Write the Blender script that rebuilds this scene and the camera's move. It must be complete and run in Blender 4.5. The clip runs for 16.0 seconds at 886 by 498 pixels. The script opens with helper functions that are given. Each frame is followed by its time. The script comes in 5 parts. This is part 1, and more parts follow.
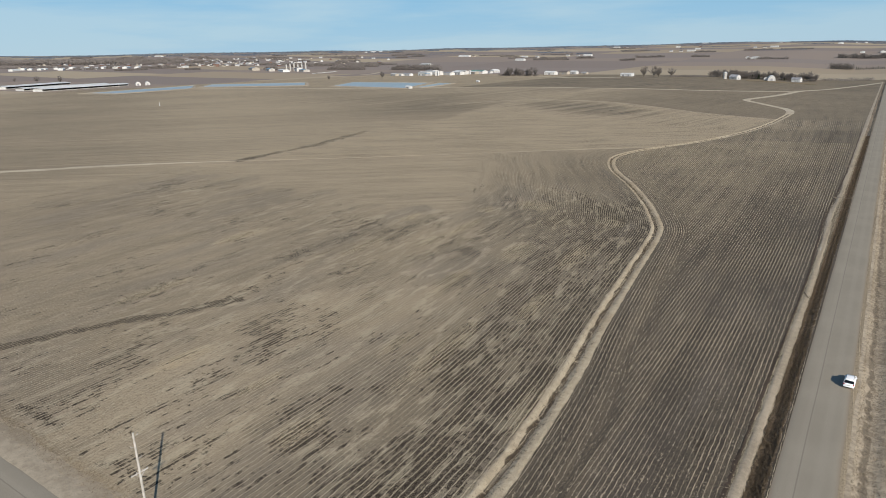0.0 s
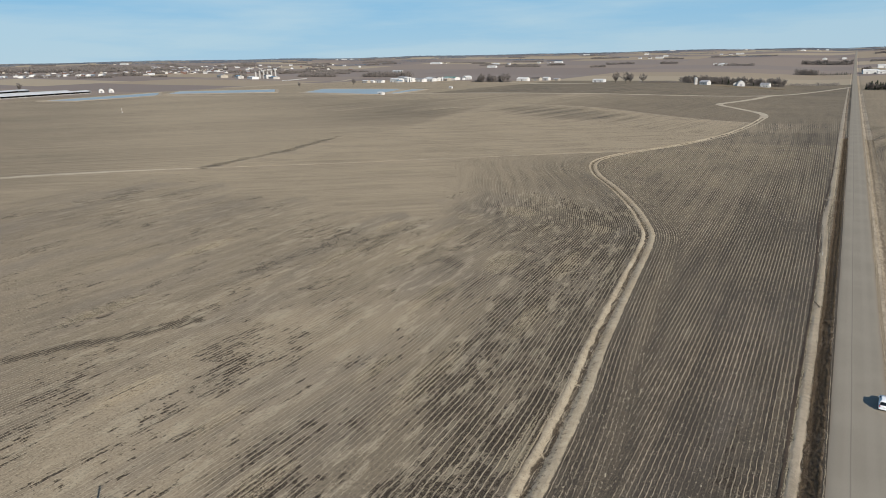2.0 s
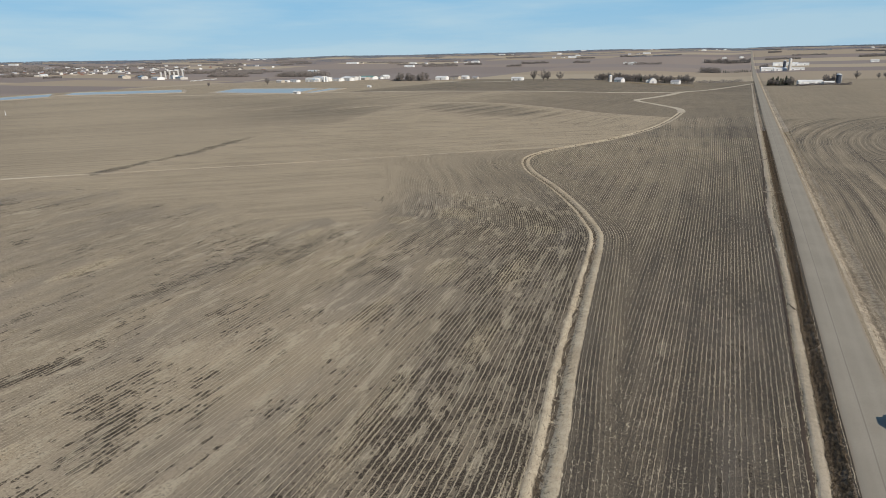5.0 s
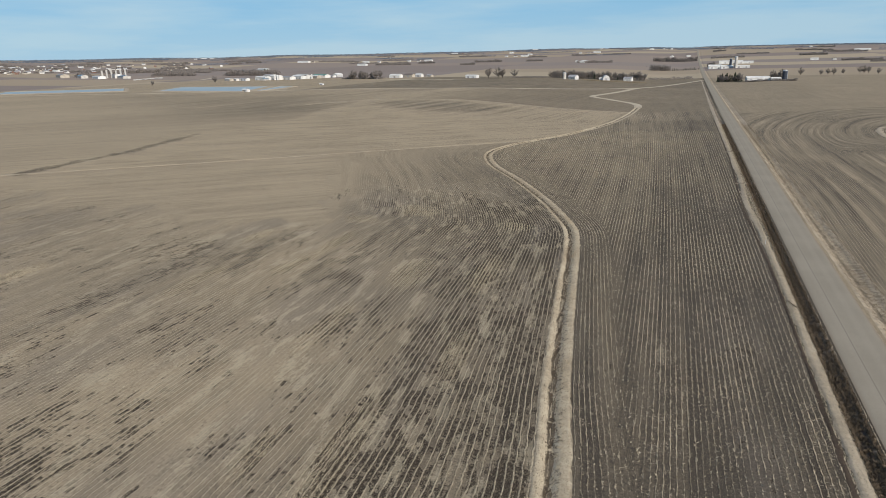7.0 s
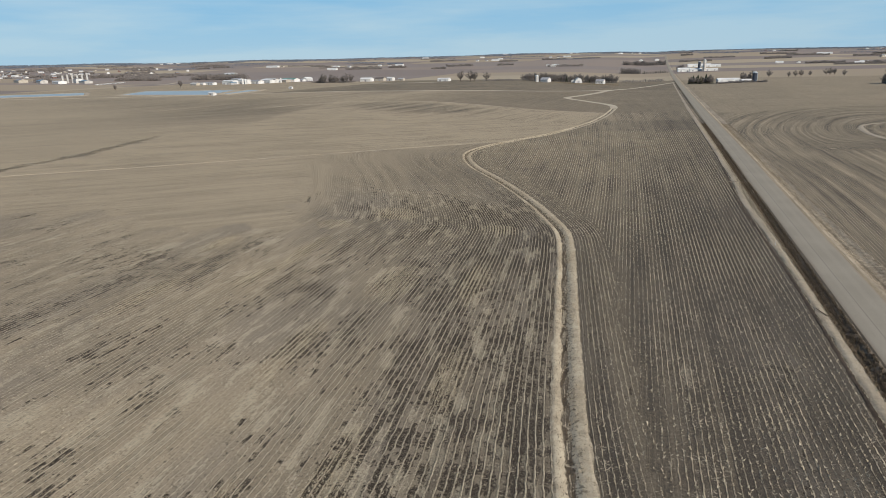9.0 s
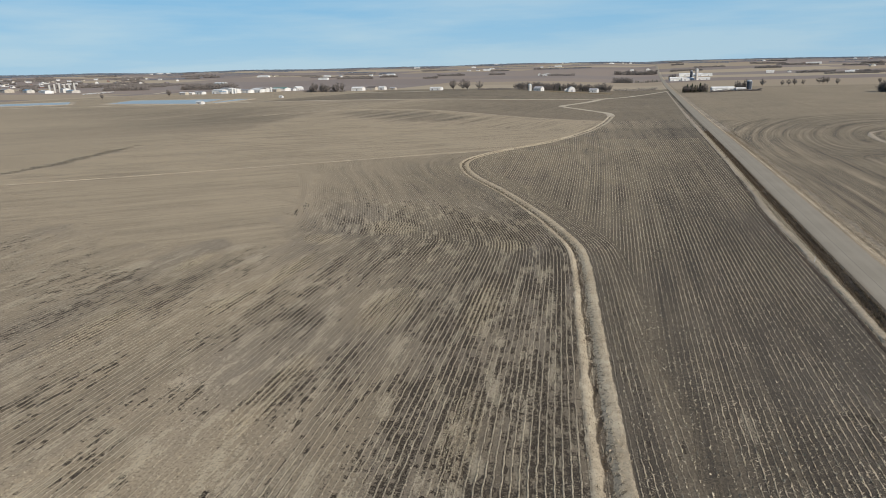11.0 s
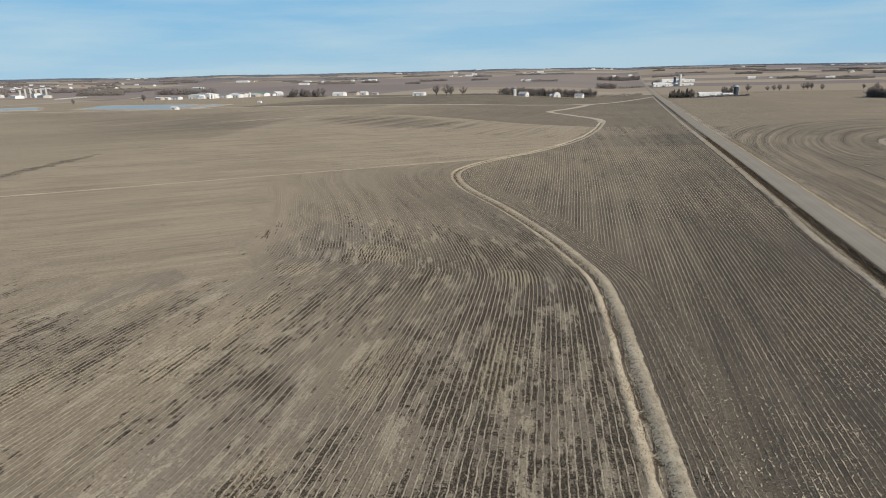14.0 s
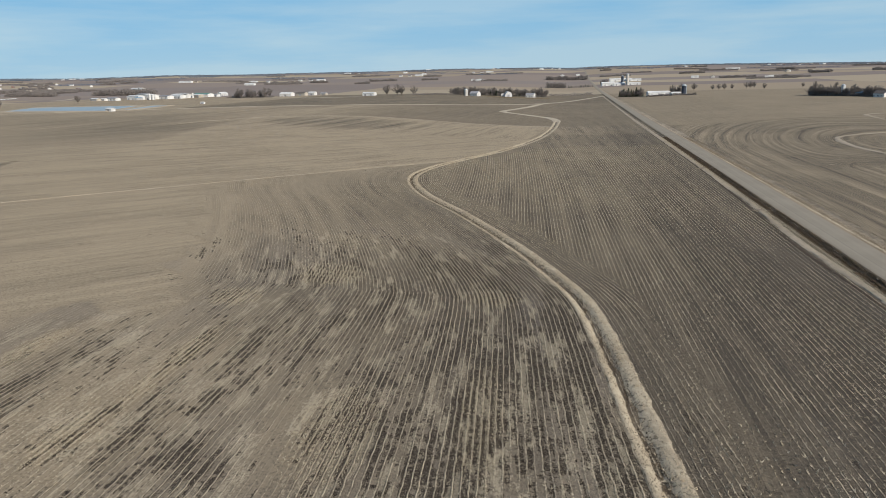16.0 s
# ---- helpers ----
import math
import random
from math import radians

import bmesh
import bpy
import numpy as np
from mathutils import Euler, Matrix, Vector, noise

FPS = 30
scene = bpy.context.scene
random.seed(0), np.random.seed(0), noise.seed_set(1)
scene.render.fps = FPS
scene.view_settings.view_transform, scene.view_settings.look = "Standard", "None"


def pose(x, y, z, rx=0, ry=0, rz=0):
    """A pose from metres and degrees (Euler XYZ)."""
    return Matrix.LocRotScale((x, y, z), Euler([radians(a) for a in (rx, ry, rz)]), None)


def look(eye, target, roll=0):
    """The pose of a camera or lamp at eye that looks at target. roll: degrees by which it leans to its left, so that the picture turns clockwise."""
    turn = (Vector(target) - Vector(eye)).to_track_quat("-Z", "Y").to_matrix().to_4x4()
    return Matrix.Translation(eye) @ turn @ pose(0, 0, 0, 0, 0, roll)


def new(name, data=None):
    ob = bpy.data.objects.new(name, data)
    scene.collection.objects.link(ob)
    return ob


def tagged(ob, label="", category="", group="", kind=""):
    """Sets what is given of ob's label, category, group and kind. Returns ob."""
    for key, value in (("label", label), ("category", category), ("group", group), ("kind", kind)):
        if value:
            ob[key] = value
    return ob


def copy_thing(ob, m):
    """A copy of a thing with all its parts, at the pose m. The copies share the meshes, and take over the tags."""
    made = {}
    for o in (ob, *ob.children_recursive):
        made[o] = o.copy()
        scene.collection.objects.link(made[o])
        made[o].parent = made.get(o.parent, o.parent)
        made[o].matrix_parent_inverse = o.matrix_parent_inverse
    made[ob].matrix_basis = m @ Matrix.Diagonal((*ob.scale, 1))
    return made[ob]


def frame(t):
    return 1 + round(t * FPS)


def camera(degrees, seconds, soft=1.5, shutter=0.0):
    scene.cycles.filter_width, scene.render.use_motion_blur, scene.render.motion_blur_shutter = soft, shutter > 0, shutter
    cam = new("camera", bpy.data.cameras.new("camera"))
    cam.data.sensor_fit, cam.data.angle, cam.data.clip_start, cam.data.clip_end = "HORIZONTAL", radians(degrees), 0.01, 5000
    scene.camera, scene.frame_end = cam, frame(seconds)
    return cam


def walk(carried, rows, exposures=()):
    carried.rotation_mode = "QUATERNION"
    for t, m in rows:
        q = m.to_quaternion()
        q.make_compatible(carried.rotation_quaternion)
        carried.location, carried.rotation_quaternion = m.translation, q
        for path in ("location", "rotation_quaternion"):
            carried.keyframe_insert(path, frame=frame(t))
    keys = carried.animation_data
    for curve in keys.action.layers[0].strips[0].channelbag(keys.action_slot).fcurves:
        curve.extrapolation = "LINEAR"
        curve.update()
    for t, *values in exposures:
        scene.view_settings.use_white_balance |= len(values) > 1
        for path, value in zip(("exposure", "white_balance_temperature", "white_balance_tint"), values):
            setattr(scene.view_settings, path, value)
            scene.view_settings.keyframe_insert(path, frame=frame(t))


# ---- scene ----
cam = camera(69.01, 16.0, soft=0.4)
PATH = [
    (0.0, (1.386, 0.000, 51.349), (-52.413, 79.109, 22.237), -1.12),
    (0.5, (-0.762, 2.295, 50.096), (-52.604, 82.896, 21.529), -1.18),
    (1.0, (-2.869, 4.656, 49.213), (-54.360, 85.635, 21.089), -1.18),
    (1.5, (-4.985, 7.032, 48.682), (-56.001, 88.346, 20.656), -1.21),
    (2.0, (-7.092, 9.414, 48.353), (-57.598, 91.021, 20.258), -1.17),
    (2.5, (-9.120, 11.826, 47.942), (-57.567, 94.647, 19.773), -1.21),
    (3.0, (-11.133, 14.263, 47.526), (-56.463, 98.812, 19.299), -1.26),
    (3.5, (-13.136, 16.751, 47.093), (-56.843, 102.146, 18.855), -1.25),
    (4.0, (-15.084, 19.242, 46.485), (-57.860, 105.107, 18.245), -1.25),
    (6.5, (-24.245, 32.608, 41.946), (-59.302, 121.860, 13.571), -1.30),
    (7.0, (-26.035, 35.423, 41.068), (-59.781, 125.159, 12.630), -1.30),
    (7.5, (-27.806, 38.379, 40.254), (-60.072, 128.642, 11.767), -1.31),
    (8.0, (-29.515, 41.421, 39.357), (-60.388, 132.179, 10.899), -1.33),
    (8.5, (-31.088, 44.489, 38.317), (-61.364, 135.541, 10.159), -1.31),
    (9.0, (-32.591, 47.618, 37.387), (-62.444, 138.920, 9.585), -1.41),
    (11.5, (-40.204, 63.760, 34.850), (-68.745, 156.031, 8.939), -1.36),
    (12.0, (-41.744, 67.218, 34.680), (-70.134, 159.643, 9.152), -1.32),
    (12.5, (-43.292, 70.680, 34.569), (-71.558, 163.136, 9.016), -1.31),
    (13.0, (-44.803, 74.162, 34.370), (-72.564, 166.766, 8.798), -1.32),
    (13.5, (-46.375, 77.701, 34.155), (-73.146, 170.590, 8.566), -1.32),
    (14.0, (-47.835, 81.278, 34.030), (-73.991, 174.321, 8.364), -1.32),
    (14.5, (-49.251, 84.798, 33.872), (-74.578, 178.059, 8.162), -1.33),
    (15.0, (-50.577, 88.370, 33.653), (-73.922, 182.144, 7.935), -1.39),
    (15.5, (-51.958, 91.904, 33.444), (-72.468, 186.324, 7.673), -1.43),
    (16.0, (-53.289, 95.445, 33.342), (-72.355, 190.154, 7.520), -1.41),
]
walk(cam, [(t, look(eye, target, roll)) for t, eye, target, roll in PATH])

# ---- world, sun, exposure ----
SUN = Vector((0.8, -0.6, 0.0)).normalized() * math.cos(radians(31)) + Vector((0, 0, math.sin(radians(31))))
world = bpy.data.worlds.new("sky")
scene.world = world
world.use_nodes = True
wn, wl = world.node_tree.nodes, world.node_tree.links
wn.clear()
w_out, w_bg = wn.new("ShaderNodeOutputWorld"), wn.new("ShaderNodeBackground")
w_sky = wn.new("ShaderNodeTexSky")
w_sky.sky_type, w_sky.sun_disc = "NISHITA", False
w_sky.sun_elevation, w_sky.sun_rotation = radians(31), math.atan2(SUN.x, SUN.y)
w_sky.air_density, w_sky.dust_density, w_sky.ozone_density = 1.0, 0.0, 4.0
# thin veils of high cloud
w_co, w_map = wn.new("ShaderNodeTexCoord"), wn.new("ShaderNodeMapping")
w_map.inputs["Scale"].default_value = (1.6, 1.6, 14.0)
w_map.inputs["Rotation"].default_value = (0.0, radians(-3), radians(20))
w_noise = wn.new("ShaderNodeTexNoise")
w_noise.inputs["Scale"].default_value, w_noise.inputs["Detail"].default_value = 1.6, 7.0
w_noise.inputs["Roughness"].default_value = 0.55
w_ramp = wn.new("ShaderNodeValToRGB")
w_ramp.color_ramp.elements[0].position, w_ramp.color_ramp.elements[1].position = 0.40, 0.64
w_ramp.color_ramp.elements[0].color, w_ramp.color_ramp.elements[1].color = (0.0, 0.0, 0.0, 1), (0.75, 0.75, 0.75, 1)
w_sep = wn.new("ShaderNodeSeparateXYZ")


def sky_step(lo, hi, top):
    m = wn.new("ShaderNodeMapRange")
    m.interpolation_type = "SMOOTHSTEP"
    for key, value in (("From Min", lo), ("From Max", hi), ("To Min", 0.0), ("To Max", top)):
        m.inputs[key].default_value = value
    wl.new(w_sep.outputs["Z"], m.inputs["Value"])
    return m.outputs[0]


def sky_mix(factor, a, b):
    m = wn.new("ShaderNodeMix")
    m.data_type = "RGBA"
    wl.new(factor, m.inputs["Factor"])
    for slot, value in (("A", a), ("B", b)):
        if isinstance(value, tuple):
            m.inputs[slot].default_value = (*value, 1)
        else:
            wl.new(value, m.inputs[slot])
    return m.outputs["Result"]


wl.new(w_co.outputs["Generated"], w_map.inputs["Vector"])
wl.new(w_co.outputs["Generated"], w_sep.inputs[0])
wl.new(w_map.outputs["Vector"], w_noise.inputs["Vector"])
wl.new(w_noise.outputs["Fac"], w_ramp.inputs["Fac"])
w_add = wn.new("ShaderNodeMath")
w_add.operation, w_add.use_clamp = "ADD", True
wl.new(sky_step(0.13, 0.0, 0.62), w_add.inputs[0])
wl.new(w_ramp.outputs["Color"], w_add.inputs[1])
w_low = sky_mix(w_add.outputs[0], (1.7, 4.0, 6.2), (3.35, 5.0, 6.25))
w_all = sky_mix(sky_step(0.75, 0.15, 0.92), w_sky.outputs["Color"], w_low)
wl.new(w_all, w_bg.inputs["Color"])
w_bg.inputs["Strength"].default_value = 0.10
wl.new(w_bg.outputs["Background"], w_out.inputs["Surface"])
sun = new("sun", bpy.data.lights.new("sun", "SUN"))
sun.data.energy, sun.data.angle, sun.data.color = 5.0, radians(0.53), (1.0, 0.91, 0.79)
sun.matrix_world = look(SUN * 500, (0, 0, 0))
scene.view_settings.exposure = 0.2


# ---- materials ----
class Net:
    """Short hand for building node trees."""

    def __init__(self, name):
        self.mat = bpy.data.materials.new(name)
        self.mat.use_nodes = True
        self.nodes, self.links = self.mat.node_tree.nodes, self.mat.node_tree.links
        self.bsdf = self.nodes["Principled BSDF"]
        self.bsdf.inputs["Specular IOR Level"].default_value = 0.2

    def put(self, node, slot, value):
        if value is None:
            return
        if isinstance(value, bpy.types.NodeSocket):
            self.links.new(value, node.inputs[slot])
        else:
            node.inputs[slot].default_value = value

    def math(self, op, a, b=None, c=None, clamp=False):
        n = self.nodes.new("ShaderNodeMath")
        n.operation, n.use_clamp = op, clamp
        for k, v in enumerate((a, b, c)):
            self.put(n, k, v)
        return n.outputs[0]

    def step(self, lo, hi, x):
        n = self.nodes.new("ShaderNodeMapRange")
        n.interpolation_type = "SMOOTHSTEP"
        for k, v in (("From Min", lo), ("From Max", hi), ("Value", x)):
            self.put(n, k, v)
        return n.outputs[0]

    def attr(self, name):
        n = self.nodes.new("ShaderNodeAttribute")
        n.attribute_name = name
        return n.outputs["Fac"]

    def pos(self):
        return self.nodes.new("ShaderNodeTexCoord").outputs["Object"]

    def vec(self, x=0.0, y=0.0, z=0.0):
        n = self.nodes.new("ShaderNodeCombineXYZ")
        for k, v in enumerate((x, y, z)):
            self.put(n, k, v)
        return n.outputs[0]

    def noise(self, vector, scale, detail=3.0, rough=0.55, dims="3D"):
        n = self.nodes.new("ShaderNodeTexNoise")
        n.noise_dimensions = dims
        self.put(n, "Vector", vector)
        self.put(n, "Scale", scale)
        self.put(n, "Detail", detail)
        self.put(n, "Roughness", rough)
        return n.outputs["Fac"]

    def mix(self, f, a, b):
        n = self.nodes.new("ShaderNodeMix")
        n.data_type = "RGBA"
        self.put(n, "Factor", f)
        self.put(n, "A", (*a, 1) if isinstance(a, tuple) else a)
        self.put(n, "B", (*b, 1) if isinstance(b, tuple) else b)
        return n.outputs["Result"]

    def finish(self, colour, rough=0.9, height=None, bump=0.3, distance=0.1, metal=0.0):
        self.put(self.bsdf, "Base Color", (*colour, 1) if isinstance(colour, tuple) else colour)
        self.put(self.bsdf, "Roughness", rough)
        self.put(self.bsdf, "Metallic", metal)
        if rough >= 0.9:
            self.bsdf.inputs["Specular IOR Level"].default_value = 0.12
        if height is not None:
            b = self.nodes.new("ShaderNodeBump")
            b.inputs["Strength"].default_value, b.inputs["Distance"].default_value = bump, distance
            self.put(b, "Height", height)
            self.links.new(b.outputs["Normal"], self.bsdf.inputs["Normal"])
        return self.mat


def surface(name, colour, dark, scale, rough=0.8, metal=0.0, bump=0.2, random_tint=0.0):
    """A plain surface with stains at one scale and grain at another."""
    n = Net(name)
    p = n.pos()
    big, fine = n.noise(p, scale, 4.0), n.noise(p, scale * 14, 3.0)
    f = n.math("ADD", n.math("MULTIPLY", big, 0.65), n.math("MULTIPLY", fine, 0.35))
    f = n.step(0.38, 0.64, f)
    if random_tint:
        info = n.nodes.new("ShaderNodeObjectInfo")
        f = n.math("ADD", f, n.math("MULTIPLY", n.math("SUBTRACT", info.outputs["Random"], 0.5), random_tint), clamp=True)
    return n.finish(n.mix(f, dark, colour), rough, fine, bump, 0.02, metal)


def field_material():
    """Crop land: soil and residue in rows with painted shade, dark wet streaks along the rows, far parcels."""
    n = Net("farmland")
    p = n.pos()
    u, v = n.attr("row_u"), n.attr("row_v")
    tone, streak, rows, far = n.attr("tone"), n.attr("streak"), n.attr("rows"), n.attr("far")
    low, mid, fine = n.noise(p, 0.018, 4.0), n.noise(p, 0.16, 5.0, 0.6), n.noise(p, 2.6, 4.0, 0.65)
    grit = n.noise(p, 9.0, 2.0, 0.6)
    # the line of stubble, wavering and broken
    wob = n.noise(n.vec(n.math("MULTIPLY", u, 0.2), n.math("MULTIPLY", v, 0.5)), 1.0, 2.0)
    uu = n.math("ADD", u, n.math("MULTIPLY", n.math("SUBTRACT", wob, 0.5), 0.35))
    tri = n.math("PINGPONG", n.math("DIVIDE", uu, 0.67), 0.5)
    broken = n.noise(n.vec(n.math("MULTIPLY", u, 1.5), n.math("MULTIPLY", v, 1.7)), 1.0, 4.0, 0.8)
    pass_on = n.noise(n.vec(n.math("MULTIPLY", u, 0.21), n.math("MULTIPLY", v, 0.016), 5.0), 1.0, 3.0, 0.6)
    rows = n.math("MULTIPLY", rows, n.math("ADD", 0.25, n.math("MULTIPLY", n.step(0.36, 0.62, pass_on), 0.9)))
    bare = n.noise(n.vec(n.math("MULTIPLY", u, 0.055), n.math("MULTIPLY", v, 0.03), 2.0), 1.0, 4.0, 0.65)
    rows = n.math("MULTIPLY", rows, n.math("ADD", 0.30, n.math("MULTIPLY", n.step(0.40, 0.56, bare), 0.75)))
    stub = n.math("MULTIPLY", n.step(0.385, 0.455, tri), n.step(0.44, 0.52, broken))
    # painted shade: the gap between rows and the dark line beside each row
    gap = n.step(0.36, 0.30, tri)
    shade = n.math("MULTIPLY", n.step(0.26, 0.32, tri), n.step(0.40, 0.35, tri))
    # strips of the machine's passes
    lane = n.noise(n.vec(n.math("MULTIPLY", u, 0.62), n.math("MULTIPLY", v, 0.006)), 1.0, 2.0, 0.6)
    t = n.math("ADD", tone, n.math("MULTIPLY", n.math("SUBTRACT", low, 0.5), 0.36))
    drift = n.noise(n.vec(n.math("MULTIPLY", u, 0.30), n.math("MULTIPLY", v, 0.045), 4.0), 1.0, 5.0, 0.65)
    t = n.math("ADD", t, n.math("MULTIPLY", n.math("SUBTRACT", drift, 0.5), 0.36))
    t = n.math("ADD", t, n.math("MULTIPLY", n.math("MULTIPLY", n.math("SUBTRACT", lane, 0.5), 1.5), rows))
    swath = n.noise(n.vec(n.math("MULTIPLY", u, 0.36), n.math("MULTIPLY", v, 0.005), 9.0), 1.0, 4.0, 0.7)
    t = n.math("ADD", t, n.math("MULTIPLY", n.math("MULTIPLY", n.math("SUBTRACT", swath, 0.5), 2.4), n.attr("band")))
    t = n.math("ADD", t, n.math("MULTIPLY", n.math("SUBTRACT", fine, 0.5), 0.62), clamp=True)
    soil = n.mix(t, (0.061, 0.051, 0.040), (0.340, 0.276, 0.189))
    greyer = n.noise(n.vec(n.math("MULTIPLY", u, 0.07), n.math("MULTIPLY", v, 0.018), 6.0), 1.0, 4.0)
    soil = n.mix(n.math("MULTIPLY", n.math("MULTIPLY", n.step(0.42, 0.66, greyer), 0.45), n.step(0.3, 0.55, streak)), soil, (0.178, 0.152, 0.126))
    # dark streaks: wet soil, and the shadow between residue rows painted in
    s1 = n.noise(n.vec(n.math("MULTIPLY", u, 1.0), n.math("MULTIPLY", v, 0.08)), 1.0, 5.0, 0.75)
    s2 = n.noise(n.vec(n.math("MULTIPLY", u, 0.10), n.math("MULTIPLY", v, 0.045), 7.0), 1.0, 3.0, 0.6)
    level = n.math("ADD", n.math("MULTIPLY", s1, 0.53), n.math("MULTIPLY", s2, 0.47))
    level = n.math("ADD", level, n.math("MULTIPLY", n.math("SUBTRACT", n.noise(p, 2.4, 4.0, 0.8), 0.5), 0.19))
    row_no = n.math("FLOOR", n.math("DIVIDE", n.math("ADD", uu, 0.335), 0.67))
    dash = n.noise(n.vec(n.math("MULTIPLY", row_no, 3.71), n.math("MULTIPLY", v, 0.42)), 1.0, 4.0, 0.75)
    level = n.math("ADD", level, n.math("MULTIPLY", n.math("SUBTRACT", dash, 0.5), 0.46))
    cut = n.math("SUBTRACT", 0.684, n.math("MULTIPLY", streak, 0.190))
    wet_shade = n.step(cut, n.math("ADD", cut, 0.012), level)
    live = n.step(0.0, 0.12, streak)
    between = n.step(0.425, 0.36, tri)
    wet_shade = n.math("MULTIPLY", wet_shade, n.math("ADD", 0.22, n.math("MULTIPLY", between, 0.78)))
    wet_shade = n.math("MULTIPLY", n.math("MULTIPLY", wet_shade, n.step(0.40, 0.46, n.noise(p, 2.7, 4.0, 0.85))), live)
    # chaff caught on the rows beside the wet, shade-painted gaps
    caught = n.step(n.math("SUBTRACT", cut, 0.045), n.math("SUBTRACT", cut, 0.02), level)
    caught = n.math("MULTIPLY", n.math("MULTIPLY", caught, n.math("SUBTRACT", 1.0, n.math("MULTIPLY", between, 0.8))), live)
    caught = n.math("MULTIPLY", caught, n.step(0.46, 0.56, n.noise(p, 6.5, 3.0, 0.7)))
    # pale litter that washed together beside them
    pale = n.step(0.535, 0.555, n.math("ADD", n.math("MULTIPLY", n.noise(n.vec(n.math("MULTIPLY", u, 0.5), n.math("MULTIPLY", v, 0.10), 3.0), 1.0, 4.0, 0.7), 0.74), n.math("MULTIPLY", n.noise(p, 3.1, 4.0, 0.8), 0.26)))
    soil = n.mix(n.math("MULTIPLY", wet_shade, 1.0), soil, (0.020, 0.0140, 0.0095))
    col = n.mix(n.math("MULTIPLY", n.math("MULTIPLY", stub, rows), 1.0), soil, (0.455, 0.382, 0.275))
    col = n.mix(n.math("MULTIPLY", n.math("MULTIPLY", pale, n.step(0.48, 0.70, streak)), 0.52), col, (0.44, 0.378, 0.268))
    mat = n.math("ADD", n.math("MULTIPLY", n.noise(p, 5.2, 4.0, 0.75), 0.6), n.math("MULTIPLY", n.noise(n.vec(u, n.math("MULTIPLY", v, 0.35)), 1.0, 3.0, 0.7), 0.4))
    mat = n.step(n.math("SUBTRACT", 0.78, n.math("MULTIPLY", n.attr("chaff"), 0.30)), n.math("SUBTRACT", 0.82, n.math("MULTIPLY", n.attr("chaff"), 0.30)), mat)
    caught = n.math("MAXIMUM", caught, mat)
    col = n.mix(n.math("MULTIPLY", caught, 0.8), col, (0.45, 0.380, 0.275))
    # row shade darkens the colour here
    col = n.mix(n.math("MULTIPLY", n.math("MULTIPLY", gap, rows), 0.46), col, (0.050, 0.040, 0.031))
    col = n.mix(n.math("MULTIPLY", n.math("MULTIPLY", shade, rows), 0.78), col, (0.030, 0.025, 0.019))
    col = n.mix(n.math("MULTIPLY", n.math("MULTIPLY", n.step(0.5, 0.75, grit), 0.26), n.math("SUBTRACT", 1.0, wet_shade)), col, (0.36, 0.30, 0.215))
    col = n.mix(n.math("MULTIPLY", n.step(0.50, 0.36, n.noise(p, 3.4, 4.0, 0.75)), 0.50), col, (0.045, 0.036, 0.027))
    fleck = n.math("MULTIPLY", n.step(0.585, 0.615, n.noise(p, 4.6, 2.0, 0.6)), n.step(0.40, 0.60, n.noise(p, 0.5, 3.0, 0.65)))
    col = n.mix(n.math("MULTIPLY", n.math("MULTIPLY", fleck, rows), 0.6), col, (0.46, 0.39, 0.285))
    # far parcels of the farm grid
    snap = n.nodes.new("ShaderNodeVectorMath")
    snap.operation = "SNAP"
    sep = n.nodes.new("ShaderNodeSeparateXYZ")
    n.put(sep, 0, p)
    column = n.math("FLOOR", n.math("DIVIDE", sep.outputs["X"], 520.0))
    shift = n.math("MULTIPLY", n.math("FRACT", n.math("MULTIPLY", column, 0.377)), 230.0)
    n.put(snap, 0, n.vec(sep.outputs["X"], n.math("ADD", sep.outputs["Y"], shift), 0.0))
    snap.inputs[1].default_value = (520, 230, 10000)
    white = n.nodes.new("ShaderNodeTexWhiteNoise")
    n.put(white, "Vector", snap.outputs[0])
    ramp = n.nodes.new("ShaderNodeValToRGB")
    ramp.color_ramp.interpolation = "CONSTANT"
    for k, (at, c) in enumerate(((0.0, (0.190, 0.160, 0.148)), (0.24, (0.300, 0.246, 0.176)), (0.46, (0.232, 0.192, 0.166)), (0.62, (0.350, 0.296, 0.212)), (0.84, (0.205, 0.176, 0.164)))):
        el = ramp.color_ramp.elements[k] if k < 2 else ramp.color_ramp.elements.new(at)
        el.position, el.color = at, (*c, 1)
    n.put(ramp, "Fac", white.outputs["Value"])
    parcel = n.mix(n.math("ADD", 0.10, n.math("MULTIPLY", mid, 0.3)), ramp.outputs["Color"], (0.23, 0.18, 0.132))
    col = n.mix(far, col, parcel)
    h = n.math("ADD", n.math("MULTIPLY", n.math("MULTIPLY", stub, rows), 0.7), n.math("MULTIPLY", fine, 0.7))
    h = n.math("SUBTRACT", h, n.math("MULTIPLY", wet_shade, 0.4))
    return n.finish(col, 0.95, h, 0.8, 0.18)


